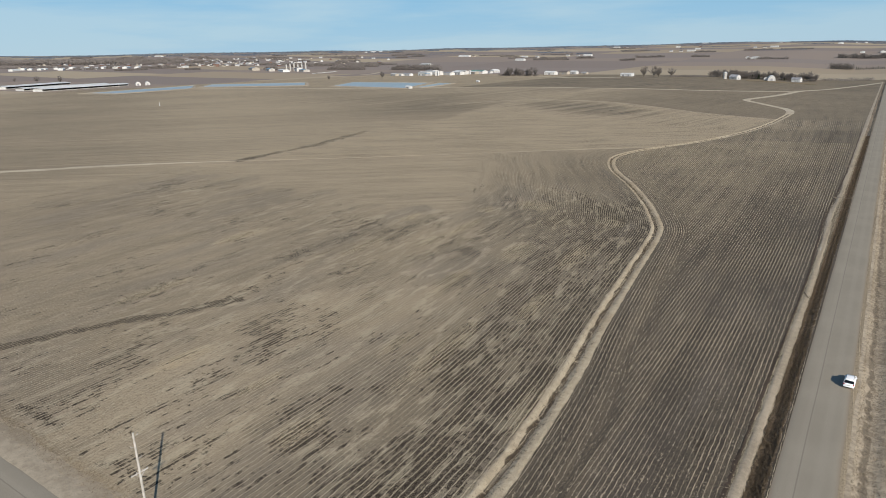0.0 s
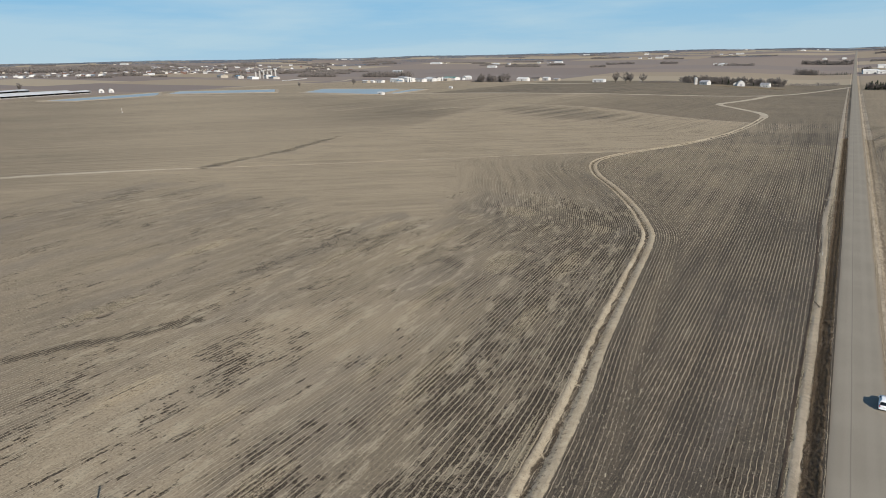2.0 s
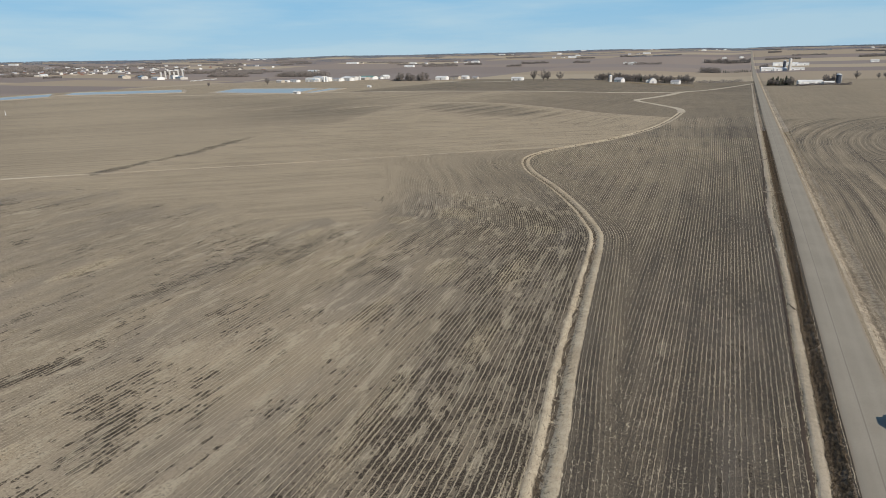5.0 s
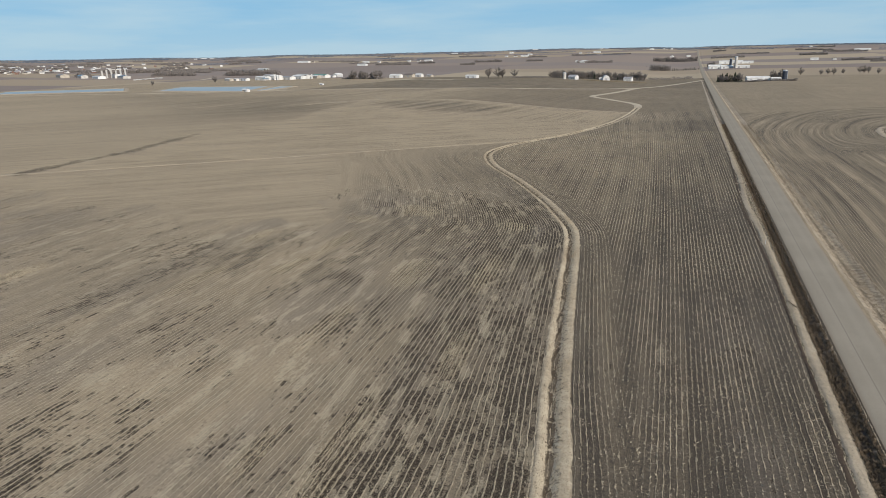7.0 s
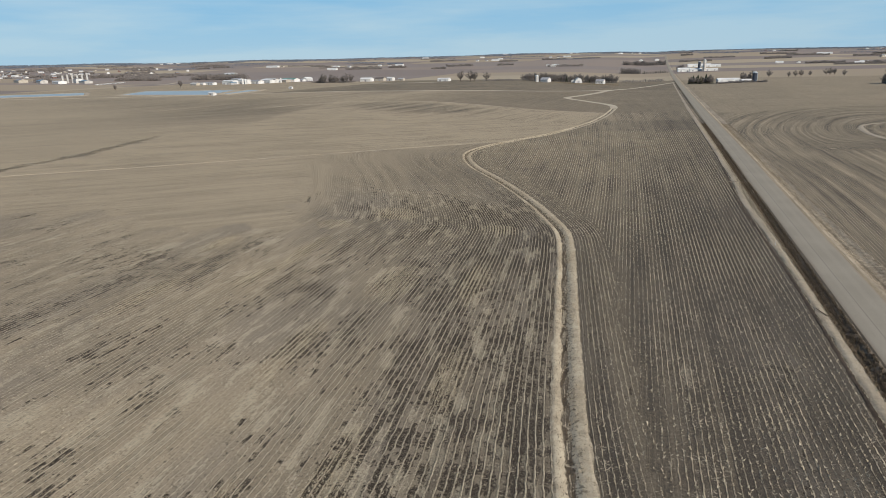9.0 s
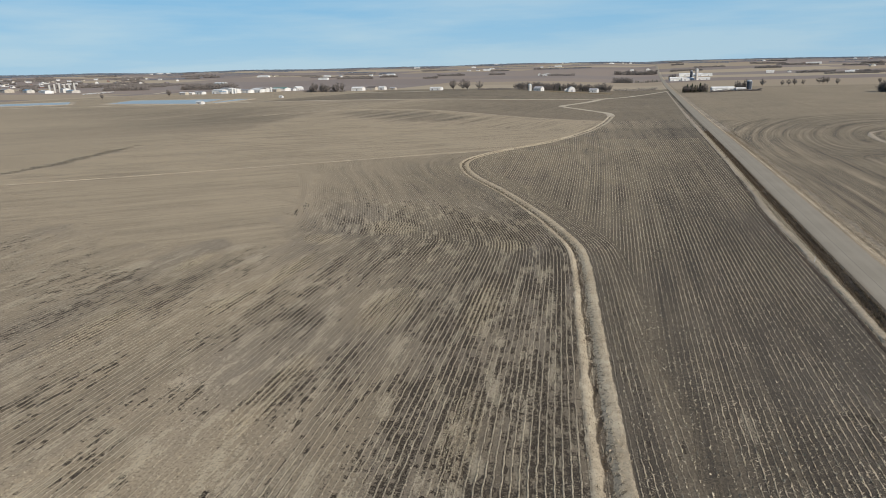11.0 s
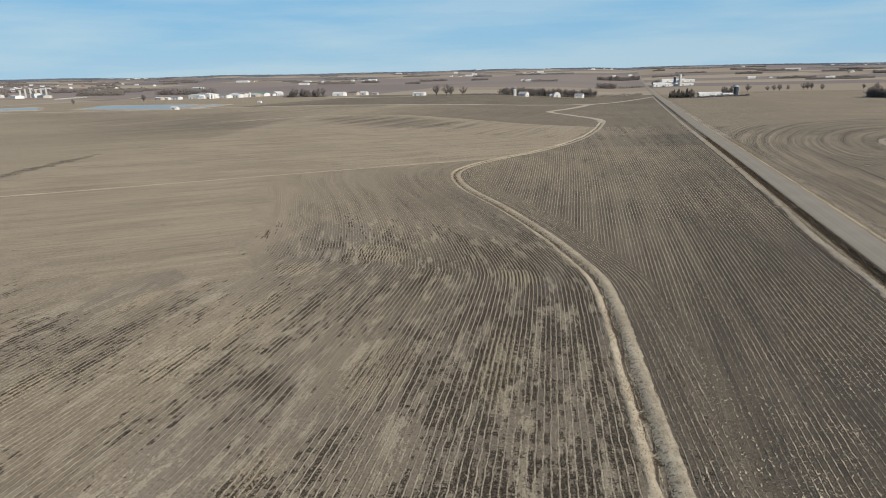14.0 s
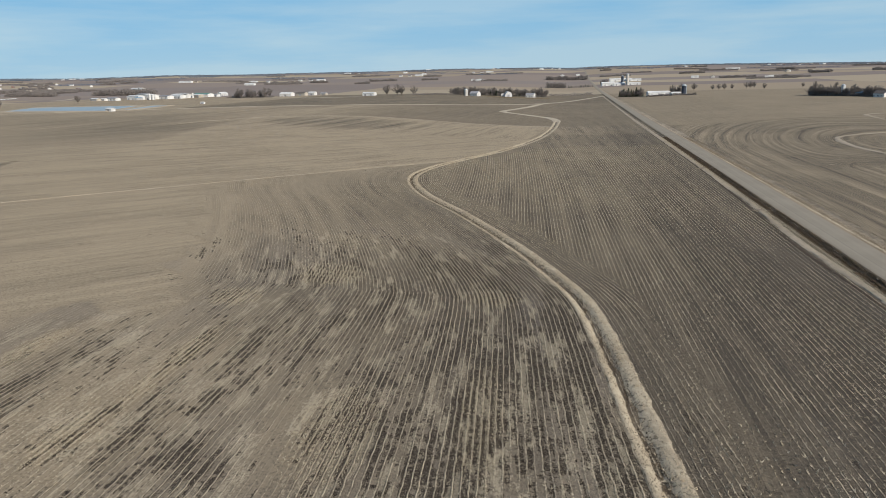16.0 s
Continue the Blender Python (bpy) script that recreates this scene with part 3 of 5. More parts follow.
    rows = np.where(west & ~side, rows * (1 - 0.5 * sm(12, 0, x + 122 + (y - 195) * 0.5) * sm(165, 180, y)), rows)
    rows = rows * (1 - 0.95 * seam)
    rows = rows * (1 - fallow * 0.7) * (1 - grey_left * 0.7) * sm(1100, 700, y)
    streak = west * ((0.68 - 0.14 * sm(-105, -150, x)) * (1 - soft) + soft * np.where(upper, 0.10, 0.26))
    streak += west * (~side) * 0.36 * np.exp(-(((off + 11) / 13) ** 2)) * sm(240, 190, y)
    streak += west * 0.45 * np.exp(-(((off + 4.6) / 2.2) ** 2)) * sm(330, 260, y)
    streak *= 1 - 0.55 * west * sm(215, 250, y)
    streak = np.where(strip, 0.30 + 0.10 * sm(260, 180, y) + 0.10 * np.exp(-(((x + 15) / 6) ** 2)), streak)
    streak += 0.18 * (west & ~side) * np.exp(-(((y - 178) / 45) ** 2)) * sm(-45, -75, x)
    streak *= 1 - seam
    streak = np.maximum(streak, 0.5 * dark_patch) * sm(640, 560, y)
    streak = np.where(x > 8, 0.26 * bend * sm(200, 330, y) + 0.06, streak)
    for line, wide, much in ((SOIL_STRIP, 2.3, 1.8), (SOIL_EDGE, 1.2, 1.25), (GULLY_LINE, 3.6, 1.6)):
        here = (x < -30) & (x > -290) & (y < 330) & (y > 15)
        d = line_distance(line, x[here], y[here])
        streak[here] = np.maximum(streak[here], much * np.exp(-((d / wide) ** 2)))
    for mx, my, across, along, thick in MATS:
        d2 = ((x - mx - (ditch_x(y) - ditch_x(my)) * np.exp((mx - ditch_x(my)) / 60)) / across) ** 2 + ((y - my) / along) ** 2
        streak = streak + thick * np.exp(-(d2**2))
    chaff = 0.7 * np.exp(-((line_distance(HEADS, x, y) / 3.5) ** 2)) * west
    for mx, my, across, along in CHAFF:
        chaff = np.maximum(chaff, np.exp(-((((x - mx) / across) ** 2 + ((y - my) / along) ** 2) ** 2)))
    d = line_distance(TERRACE_LINE, x, y)
    streak = np.where((x > 40) & (d < 8), np.maximum(streak, 1.3 * np.exp(-(((d - 2.4) / 0.9) ** 2))), streak)
    band = np.where(x > 8, 0.95 * bend + 0.15, np.where(side, 0.34 + 0.16 * upper, np.where(strip, 0.40, 0.20))) * sm(1150, 700, y)
    band = np.maximum(np.where(far_rows, 0.75, band) * (1 - 0.7 * fallow), 0.95 * dark_patch)
    far = np.maximum(sm(1225, 1240, y), sm(-1010, -1030, x - 0.15 * y + 120) * 1.0)
    far = np.maximum(far, sm(300, 310, x) * sm(300, 310, y) * 0.8)
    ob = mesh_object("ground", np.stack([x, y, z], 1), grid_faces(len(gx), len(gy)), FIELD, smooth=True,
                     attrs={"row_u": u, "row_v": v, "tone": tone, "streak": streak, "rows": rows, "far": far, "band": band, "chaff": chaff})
    return tagged(ob, "brown winter crop land with stubble rows and painted streaks of dark soil and shade", "ground", kind="structure")


GROUND = build_ground()


def ribbon(name, line, half, material, label, category, lift=0.06, gap=1.0, across=9, ragged=0.0, kind="structure", sink=None):
    """A strip that lies on the land along a line. half: its half width, or a list of them along the line."""
    p = smooth_line(line, gap)
    d = np.gradient(p, axis=0)
    side = np.stack([d[:, 1], -d[:, 0]], 1) / np.linalg.norm(d, axis=1)[:, None]
    s = np.linspace(-1, 1, across)
    wide = np.interp(np.linspace(0, 1, len(p)), np.linspace(0, 1, len(np.atleast_1d(half))), np.atleast_1d(half).astype(float))
    rng = np.random.default_rng(len(p) + across)
    jag = np.ones((len(p), across))
    for col in (0, across - 1):
        walk_noise = np.convolve(rng.normal(0, 1, len(p) + 4), np.ones(3) / 3, "same")[2:-2]
        jag[:, col] += ragged * walk_noise
    xy = p[:, None] + side[:, None] * (s[None, :, None] * wide[:, None, None] * jag[:, :, None])
    x, y = xy[..., 0].ravel(), xy[..., 1].ravel()
    z = height(x, y) + lift
    edge = np.tile(np.where(np.abs(s) > 0.99, 1, 0), len(p))
    z = z - edge * (lift + 0.03)
    if sink is not None:
        z = z + np.tile(sink(s), len(p))
    f = grid_faces(across, len(p))[:, ::-1]
    ob = mesh_object(name, np.stack([x, y, z], 1), f, material, smooth=True, attrs={"across": np.tile(s, len(p))})
    return tagged(ob, label, category, kind=kind)


# ---- roads, verges and grass strips ----
ribbon("road", [(0, -300), (0, 600), (0, 1500), (0, 3000), (0, 4600)], ROAD_HALF, GRAVEL, "straight pale gravel country road with worn wheel tracks", "road", 0.05, 4.0, 13, 0.02)
ribbon("road_cross", [(-900, CROSS_Y), (-300, CROSS_Y), (-ROAD_HALF - 0.2, CROSS_Y)], 3.7, GRAVEL, "pale gravel side road along the field edge", "road", 0.07, 2.0, 9, 0.02)
ribbon("verge_west", [(-6.8, 34), (-6.7, 120), (-6.8, 165), (-7.3, 200), (-8.0, 232), (-7.6, 262), (-7.3, 320), (-8.0, 700), (-7.9, 1150)], [0.8, 0.75, 0.85, 1.2, 1.25, 1.0, 0.85, 0.85, 0.95], VERGE, "pale dry grass verge between road ditch and field", "verge", 0.08, 0.8, 7, 0.38)
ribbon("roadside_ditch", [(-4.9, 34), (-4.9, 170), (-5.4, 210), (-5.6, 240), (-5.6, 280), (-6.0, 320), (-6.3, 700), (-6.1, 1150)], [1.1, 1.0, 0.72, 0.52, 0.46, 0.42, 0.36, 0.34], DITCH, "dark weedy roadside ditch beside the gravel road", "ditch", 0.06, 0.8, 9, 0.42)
# a flat, thin dark strip where the field meets the verge
ribbon("furrow", [(-8.0, 34), (-7.9, 120), (-8.0, 165), (-8.8, 200), (-9.6, 232), (-9.0, 262), (-8.5, 320), (-9.0, 480)], [0.32, 0.34, 0.3, 0.34, 0.3, 0.28, 0.25], DARK_EDGE, "thin dark line between the field and its verge", "furrow", 0.05, 0.8, 5, 0.6)
ribbon("verge_east", [(6.3, -40), (6.3, 300), (6.2, 700), (6.3, 1050)], [2.5, 2.7, 2.3, 2.3], EAST_VERGE, "brown dry grass verge on the road's far side", "verge", 0.06, 0.9, 9, 0.22)
ribbon("verge_cross", [(-900, 30.6), (-300, 30.6), (-12, 30.6)], 3.0, VERGE, "brown grass verge along the side road", "verge", 0.06, 1.5, 5, 0.15)
ribbon("grass_waterway", DITCH_LINE, [2.1, 2.1, 2.0, 1.95, 2.0, 2.2, 2.4, 2.7, 2.7], WATERWAY, "tan grassed waterway winding through the field", "waterway", 0.08, 0.7, 15, 0.10)
ribbon("grass_waterway_bend", S_LINE, [3.4, 3.6, 3.8, 4.0, 4.5, 5.0], THIN_GRASS, "pale grassed waterway bending through dark fallow soil", "waterway", 0.16, 2.0, 7, 0.10)
ribbon("grass_strip", TRIB_LINE[:5] + [(-248, 194)], [3.4, 3.6, 3.6, 3.0, 2.6, 0.5], THIN_GRASS, "pale grey grass strip in bare soil", "grass strip", 0.12, 1.5, 5, 0.30)
ribbon("grass_strip_thin", [(-250, 192)] + TRIB_LINE[5:], [0.4, 0.5, 0.12, 0.45, 0.1, 0.4, 0.16, 0.5, 0.12, 0.45, 0.3, 1.1], VERGE, "thin broken grass line between two fields", "grass strip", 0.10, 1.0, 5, 0.75)
ribbon("grass_strip_north", FAR_LINE, [2.0, 2.5, 3.5, 3.5, 4.5, 4.0], THIN_GRASS, "long pale grass strip beyond the fallow field", "grass strip", 0.2, 3.0, 5, 0.2)
ribbon("field_edge", MOUND_LINE, [0.3, 0.7, 1.0, 0.5, 0.9, 0.4, 0.6], VERGE, "thin pale edge of the fallow field", "grass strip", 0.15, 2.0, 5, 0.3)
ribbon("field_entrance", [(-3.4, 336), (-6, 336.3), (-10, 336)], [1.3, 1.2, 1.6], BROWN_VERGE, "pale earth field entrance across the roadside ditch", "track", 0.14, 0.6, 7, 0.1)
ribbon("field_entrance", [(-3.4, 262), (-6, 262.4), (-9.4, 262)], [0.8, 0.9, 0.8], BROWN_VERGE, "pale earth crossing over the roadside ditch", "track", 0.14, 0.6, 7, 0.15)
ribbon("terrace_grass", TERRACE_LINE[:6], [0.5, 0.9, 1.2, 1.4, 1.3, 0.6], VERGE, "pale grassed terrace curving through the stubble field", "grass strip", 0.15, 1.2, 5, 0.3)
ribbon("terrace_grass", [(133, 535), (137, 565), (146, 590), (185, 606)], [0.8, 1.6, 1.8, 1.0], VERGE, "short pale grassed terrace at the field's top", "grass strip", 0.15, 1.2, 5, 0.3)
ribbon("farm_track", [(-1008, 1160), (-999, 1184), (-1040, 1270)], 6.0, THIN_GRASS, "pale bare track climbing from the lagoon", "track", 0.2, 4.0, 5, 0.2)
ribbon("farm_yard", [(-556, 1150), (-510, 1122), (-462, 1100), (-381, 1112)], [4, 9, 9, 4], THIN_GRASS, "pale bare earth yard beside the farm sheds", "yard", 0.2, 4.0, 5, 0.3)


# ---- stubble, tufts and weeds ----
def clumps(name, x, y, tall, wide, material, label, category, seed, leaves=2, lift=0.0):
    """Many small clumps of crossed blades on the land, one mesh."""
    rng = np.random.default_rng(seed)
    n = len(x)
    z = height(x, y) + lift - 0.02
    verts, count = [], 0
    for k in range(leaves):
        a = rng.uniform(0, 2 * np.pi, n)
        h, w = tall * rng.uniform(0.5, 1.3, n), wide * rng.uniform(0.5, 1.3, n)
        lean_x, lean_y = rng.normal(0, 0.6, n) * h, rng.normal(0, 0.6, n) * h
        dx, dy = np.cos(a) * w / 2, np.sin(a) * w / 2
        tri = np.stack([np.stack([x - dx, y - dy, z], 1), np.stack([x + dx, y + dy, z], 1), np.stack([x + lean_x, y + lean_y, z + h], 1)], 1)
        verts.append(tri.reshape(-1, 3))
        count += n
    v = np.concatenate(verts)
    ob = mesh_object(name, v, np.arange(3 * count).reshape(-1, 3), material)
    return tagged(ob, label, category, kind="stuff")


def row_points(rng, lo, hi, y0, y1, step, place):
    k = np.arange(lo, hi)
    s = np.arange(y0, y1, step)
    kk, ss = [a.ravel() for a in np.meshgrid(k, s)]
    ss = ss + rng.uniform(-step / 2, step / 2, len(ss))
    u = kk * 0.67 + 0.335 + rng.normal(0, 0.05, len(kk))
    return place(u, ss), ss, kk


def west_rows(u, y):
    x = u + ditch_x(y)
    for _ in range(6):
        low = -50.5 + (ditch_x(y) + 50.5) * np.exp(np.minimum(x - ditch_x(y), 0) / 60)
        x = np.where(y < 193, u + low, u + ditch_x(y))
    return x


def patchy(x, y, scale, seed):
    a, b, c = np.sin(x / scale + seed) * np.cos(y / (3.1 * scale) + 2 * seed), np.sin((x + y) / (1.7 * scale)), np.cos((x - 0.6 * y) / (0.8 * scale) + seed)
    return (a + b + c) / 3


rng = np.random.default_rng(5)
x, y, k = row_points(rng, -190, -4, 40, 300, 0.20, west_rows)
keep = (rng.uniform(0, 1, len(x)) < (0.30 + 0.45 * patchy(x, y, 9, 1)) * (1 - 0.75 * sm(-100, -135, x)) * (1 - 0.6 * sm(14, 0, x + 122 + (y - 195) * 0.5) * sm(160, 180, y))) & (line_side(TRIB_LINE, x, y) < -3) & ~((x < -122 - (y - 195) * 0.5) & (y > 172))
clumps("crop_stubble", x[keep], y[keep], 0.15, 0.15, STUBBLE, "pale broken crop stubble standing in rows", "stubble", 11)
x, y, k = row_points(rng, -170, -12, 40, 420, 0.26, lambda u, s: u / (1 - 0.0010 * (s - 115)))
keep = (rng.uniform(0, 1, len(x)) < 0.46 + 0.4 * patchy(x, y, 7, 3)) & (ditch_off(x, y) > 8.8)
clumps("crop_stubble", x[keep], y[keep], 0.20, 0.20, STUBBLE, "grey-tan crop stubble in rows along the road", "stubble", 12)
s = np.arange(34, 360, 0.34)
for_k = np.arange(4, 13)
kk, ss = [a.ravel() for a in np.meshgrid(for_k, s)]
slope = np.interp(ss, DITCH_FINE[:, 1], np.gradient(DITCH_FINE[:, 0], DITCH_FINE[:, 1]))
x = ditch_x(ss) + (kk * 0.67 + 0.335) * np.sqrt(1 + np.clip(slope, -1.5, 1.5) ** 2) + rng.normal(0, 0.07, len(ss))
keep = rng.uniform(0, 1, len(x)) < 0.6
clumps("crop_stubble", x[keep], ss[keep], 0.20, 0.20, STUBBLE, "pale stubble rows that follow the waterway", "stubble", 13)
# chaff caught in mats on the rows
mat_x, mat_y = [], []
for mx, my, across, along, thick in MATS:
    rows_here = int(2.4 * across / 0.67)
    n = int(rows_here * 2.4 * along / 0.06)
    b, q = rng.integers(0, rows_here, n), my + along * 1.2 * rng.uniform(-1, 1, n)
    a = np.floor((mx - ditch_x(my)) / 0.67) * 0.67 + 0.335 + (b - rows_here // 2) * 0.67
    slide = (ditch_x(q) - ditch_x(my)) * np.exp((mx - ditch_x(my)) / 60)
    ok = ((b - rows_here / 2) / (rows_here / 2)) ** 2 + ((q - my) / along / 1.2) ** 2 < rng.uniform(0.3, 1.1, n)
    mat_x.append((ditch_x(my) + a + slide + rng.normal(0, 0.10, n))[ok])
    mat_y.append(q[ok])
clumps("crop_residue", np.concatenate(mat_x), np.concatenate(mat_y), 0.13, 0.13, STUBBLE, "pale chaff and broken stalks matted on the rows", "residue", 16)
n = 40000
x, y = rng.uniform(-170, 34, n), 42 + 260 * rng.uniform(0, 1, n) ** 1.4
keep = ((np.abs(x) > 9.5) & (np.abs(x - ditch_x(y)) > 4)) & (rng.uniform(0, 1, n) < 0.5 + 0.5 * patchy(x, y, 13, 5))
clumps("crop_litter", x[keep], y[keep], 0.07, 0.14, STUBBLE, "pale stalk litter scattered over the soil", "litter", 14, 1)
# grass of the waterway: combed pale grass on one side, rough tufts over the cut
p = smooth_line(DITCH_LINE, 0.12)
p = p[p[:, 1] < 420]
d = np.gradient(p, axis=0)
side = np.stack([d[:, 1], -d[:, 0]], 1) / np.linalg.norm(d, axis=1)[:, None]
for name, lo, hi, copies, tall, wide, mat, label, seed in (
        ("waterway_tufts", -1.9, -0.5, 4, 0.16, 0.12, TUFT, "pale dry grass tufts on the waterway", 21),
        ("waterway_tufts", -0.1, 1.9, 4, 0.19, 0.16, PALE_TUFT, "rough dry grass clumps beside the cut", 22),
        ("waterway_weeds", -0.75, 0.2, 2, 0.26, 0.16, WEED, "dark rotten weeds in the waterway's cut", 23)):
    q, r = np.repeat(p, copies, 0), np.repeat(side, copies, 0)
    o = np.random.default_rng(seed).uniform(lo, hi, len(q))
    q = q + r * o[:, None] + np.random.default_rng(seed + 50).normal(0, 0.1, q.shape)
    keep = np.random.default_rng(seed + 90).uniform(0, 1, len(q)) < 0.55 + 0.4 * patchy(q[:, 0] * 4, q[:, 1] * 4, 9, seed)
    clumps(name, q[keep, 0], q[keep, 1], tall, wide, mat, label, "grass", seed, 2, 0.05)
for name, lo, hi, n, tall, wide, mat, label, seed in (
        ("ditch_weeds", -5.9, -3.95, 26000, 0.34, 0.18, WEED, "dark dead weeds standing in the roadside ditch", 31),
        ("verge_tufts", -7.7, -5.9, 14000, 0.16, 0.12, STUBBLE, "pale dry grass tufts on the road verge", 32),
        ("verge_tufts", 4.6, 8.8, 22000, 0.20, 0.14, TUFT, "brown dry grass tufts on the far verge", 33)):
    r2 = np.random.default_rng(seed)
    x, y = r2.uniform(lo, hi, n), 38 + 420 * r2.uniform(0, 1, n) ** (3.0 if mat is WEED else 1.3)
    clumps(name, x, y, tall, wide, mat, label, "grass", seed, 2, 0.04)
r2 = np.random.default_rng(35)
x, y = r2.uniform(-170, -14, 9000), r2.normal(32.5, 0.9, 9000)
clumps("verge_tufts", x, y, 0.18, 0.12, TUFT, "dry grass tufts along the side road", "grass", 35, 2, 0.04)


# ---- helpers for things ----
def thing(name, x, y, rot, label, category, group="", z=None):
    ob = new(name)
    ob.matrix_world = pose(x, y, float(land_at(x, y)) if z is None else z, 0, 0, rot)
    return tagged(ob, label, category, group)


def land_at(x, y):
    return height(np.array([float(x)]), np.array([float(y)]))[0]


def part(name, bm, material, parent, label="", smooth=False):
    me = bpy.data.meshes.new(name)
    bm.to_mesh(me)
    bm.free()
    me.materials.append(material)
    if smooth:
        me.polygons.foreach_set("use_smooth", np.ones(len(me.polygons), bool))
    ob = new(name, me)
    ob.parent = parent
    if label:
        tagged(ob, label)
    return ob


def box(bm, x0, x1, y0, y1, z0, z1, bevel=0.0):
    made = bmesh.ops.create_cube(bm, size=1, matrix=Matrix.Translation(((x0 + x1) / 2, (y0 + y1) / 2, (z0 + z1) / 2)) @ Matrix.Diagonal((x1 - x0, y1 - y0, z1 - z0, 1)))
    if bevel:
        edges = list({e for v in made["verts"] for e in v.link_edges})
        bmesh.ops.bevel(bm, geom=edges, offset=bevel, segments=2, affect="EDGES", profile=0.6)
    return bm


def tube(bm, a, b, r0, r1, sides=6):
    a, b = Vector(a), Vector(b)
    m = Matrix.Translation((a + b) / 2) @ (b - a).to_track_quat("Z", "Y").to_matrix().to_4x4()
    bmesh.ops.create_cone(bm, cap_ends=True, segments=sides, radius1=r0, radius2=r1, depth=(b - a).length, matrix=m)
    return bm


def gable(bm, w, l, h, rh):
    """Walls with gable ends, along y."""
    v = [bm.verts.new(c) for c in ((-w / 2, -l / 2, -0.6), (w / 2, -l / 2, -0.6), (w / 2, -l / 2, h), (0, -l / 2, h + rh), (-w / 2, -l / 2, h),
                                   (-w / 2, l / 2, -0.6), (w / 2, l / 2, -0.6), (w / 2, l / 2, h), (0, l / 2, h + rh), (-w / 2, l / 2, h))]
    for f in ((0, 1, 2, 3, 4), (9, 8, 7, 6, 5), (1, 6, 7, 2), (5, 0, 4, 9), (0, 5, 6, 1)):
        bm.faces.new([v[k] for k in f])
    return bm


def roof_slabs(bm, w, l, h, rh, over=0.4, thick=0.18):
    for s in (-1, 1):
        a, b = Vector((s * (w / 2 + over), 0, h - over * rh / (w / 2))), Vector((0, 0, h + rh))
        up = Vector((0, 0, thick))
        v = [bm.verts.new(c + Vector((0, y, 0)) + k) for k in (Vector((0, 0, 0.03)), up) for y in (-l / 2 - over, l / 2 + over) for c in (a, b)]
        for f in ((0, 1, 3, 2), (4, 6, 7, 5), (0, 4, 5, 1), (2, 3, 7, 6), (0, 2, 6, 4), (1, 5, 7, 3)):
            bm.faces.new([v[k] for k in f])
    bmesh.ops.recalc_face_normals(bm, faces=bm.faces)
    return bm


def building(name, x, y, rot, w, l, h, rh, wall, roof, label, category, group="", doors=1, windows=0, open_side=False, chimney=False):
    """A gabled building along its own y axis."""
    ob = thing(name, x, y, rot, label, category, group)
    part("wall", gable(bmesh.new(), w, l, h, rh), wall, ob)
    r = part("roof", roof_slabs(bmesh.new(), w, l, h, rh), roof, ob)
    if chimney:
        part("chimney", box(bmesh.new(), w * 0.12, w * 0.12 + 0.7, -0.4, 0.4, h + rh * 0.4, h + rh + 0.9), RED_WALL, r)
    for k in range(doors):
        at = (k + 0.5) / doors * l - l / 2
        dw, dh = min(3.2, l / (doors + 1)), min(3.2, h * 0.8)
        if windows:
            dw, dh = 1.0, 2.05
        for s in ((1, -1) if doors > 2 else (-1,)):
            part("door", box(bmesh.new(), s * (w / 2 - 0.02), s * (w / 2 + 0.07), at - dw / 2, at + dw / 2, 0, dh) if s > 0 else box(bmesh.new(), -w / 2 - 0.07, -w / 2 + 0.02, at - dw / 2, at + dw / 2, 0, dh), DARK_OPEN if open_side else GREY_ROOF, ob)
    if windows:
        for k in range(windows):
            at = (k + 0.5) / windows * l - l / 2 + 0.9
            for s in (-1, 1):
                win = part("window", box(bmesh.new(), s * w / 2 - 0.06, s * w / 2 + 0.06, at - 0.6, at + 0.6, 1.0, 2.3, 0.02), WHITE_WALL, ob)
                part("pane", box(bmesh.new(), s * w / 2 - 0.08, s * w / 2 + 0.08, at - 0.5, at + 0.5, 1.1, 2.2), PANE, win)
        win = part("window", box(bmesh.new(), -0.6, 0.6, -l / 2 - 0.06, -l / 2 + 0.06, 1.0, 2.3, 0.02), WHITE_WALL, ob)
        part("pane", box(bmesh.new(), -0.5, 0.5, -l / 2 - 0.08, -l / 2 + 0.08, 1.1, 2.2), PANE, win)
    return ob


def long_shed(x0, y0, x1, y1, w, h, label):
    """An open-sided livestock shed with a low white roof."""
    l = math.hypot(x1 - x0, y1 - y0)
    ob = thing("livestock_shed", (x0 + x1) / 2, (y0 + y1) / 2, math.degrees(math.atan2(y1 - y0, x1 - x0)) - 90, label, "shed", "livestock sheds")
    part("roof", roof_slabs(bmesh.new(), w, l, h, w * 0.07, 1.2, 0.25), WHITE_METAL, ob)
    bm = bmesh.new()
    box(bm, -w / 2 + 0.5, -w / 2 + 0.8, -l / 2, l / 2, -0.5, h - 0.2)
    part("back_wall", bm, DARK_OPEN, ob)
    part("kerb_wall", box(bmesh.new(), w / 2 - 1.0, w / 2 - 0.7, -l / 2, l / 2, -0.5, 1.0), CONCRETE, ob)
    for s in (-1, 1):
        part("end_wall", box(bmesh.new(), -w / 2 + 0.8, w / 2 - 1.0, s * l / 2 - 0.15, s * l / 2 + 0.15, -0.5, h + 0.1), WHITE_METAL, ob)
    for k in range(17):
        yk = -l / 2 + 1 + (l - 2) * k / 16
        part("post", box(bmesh.new(), w / 2 - 0.6, w / 2 - 0.3, yk - 0.15, yk + 0.15, -0.5, h - 0.2), POLE_WOOD, ob)
    return ob


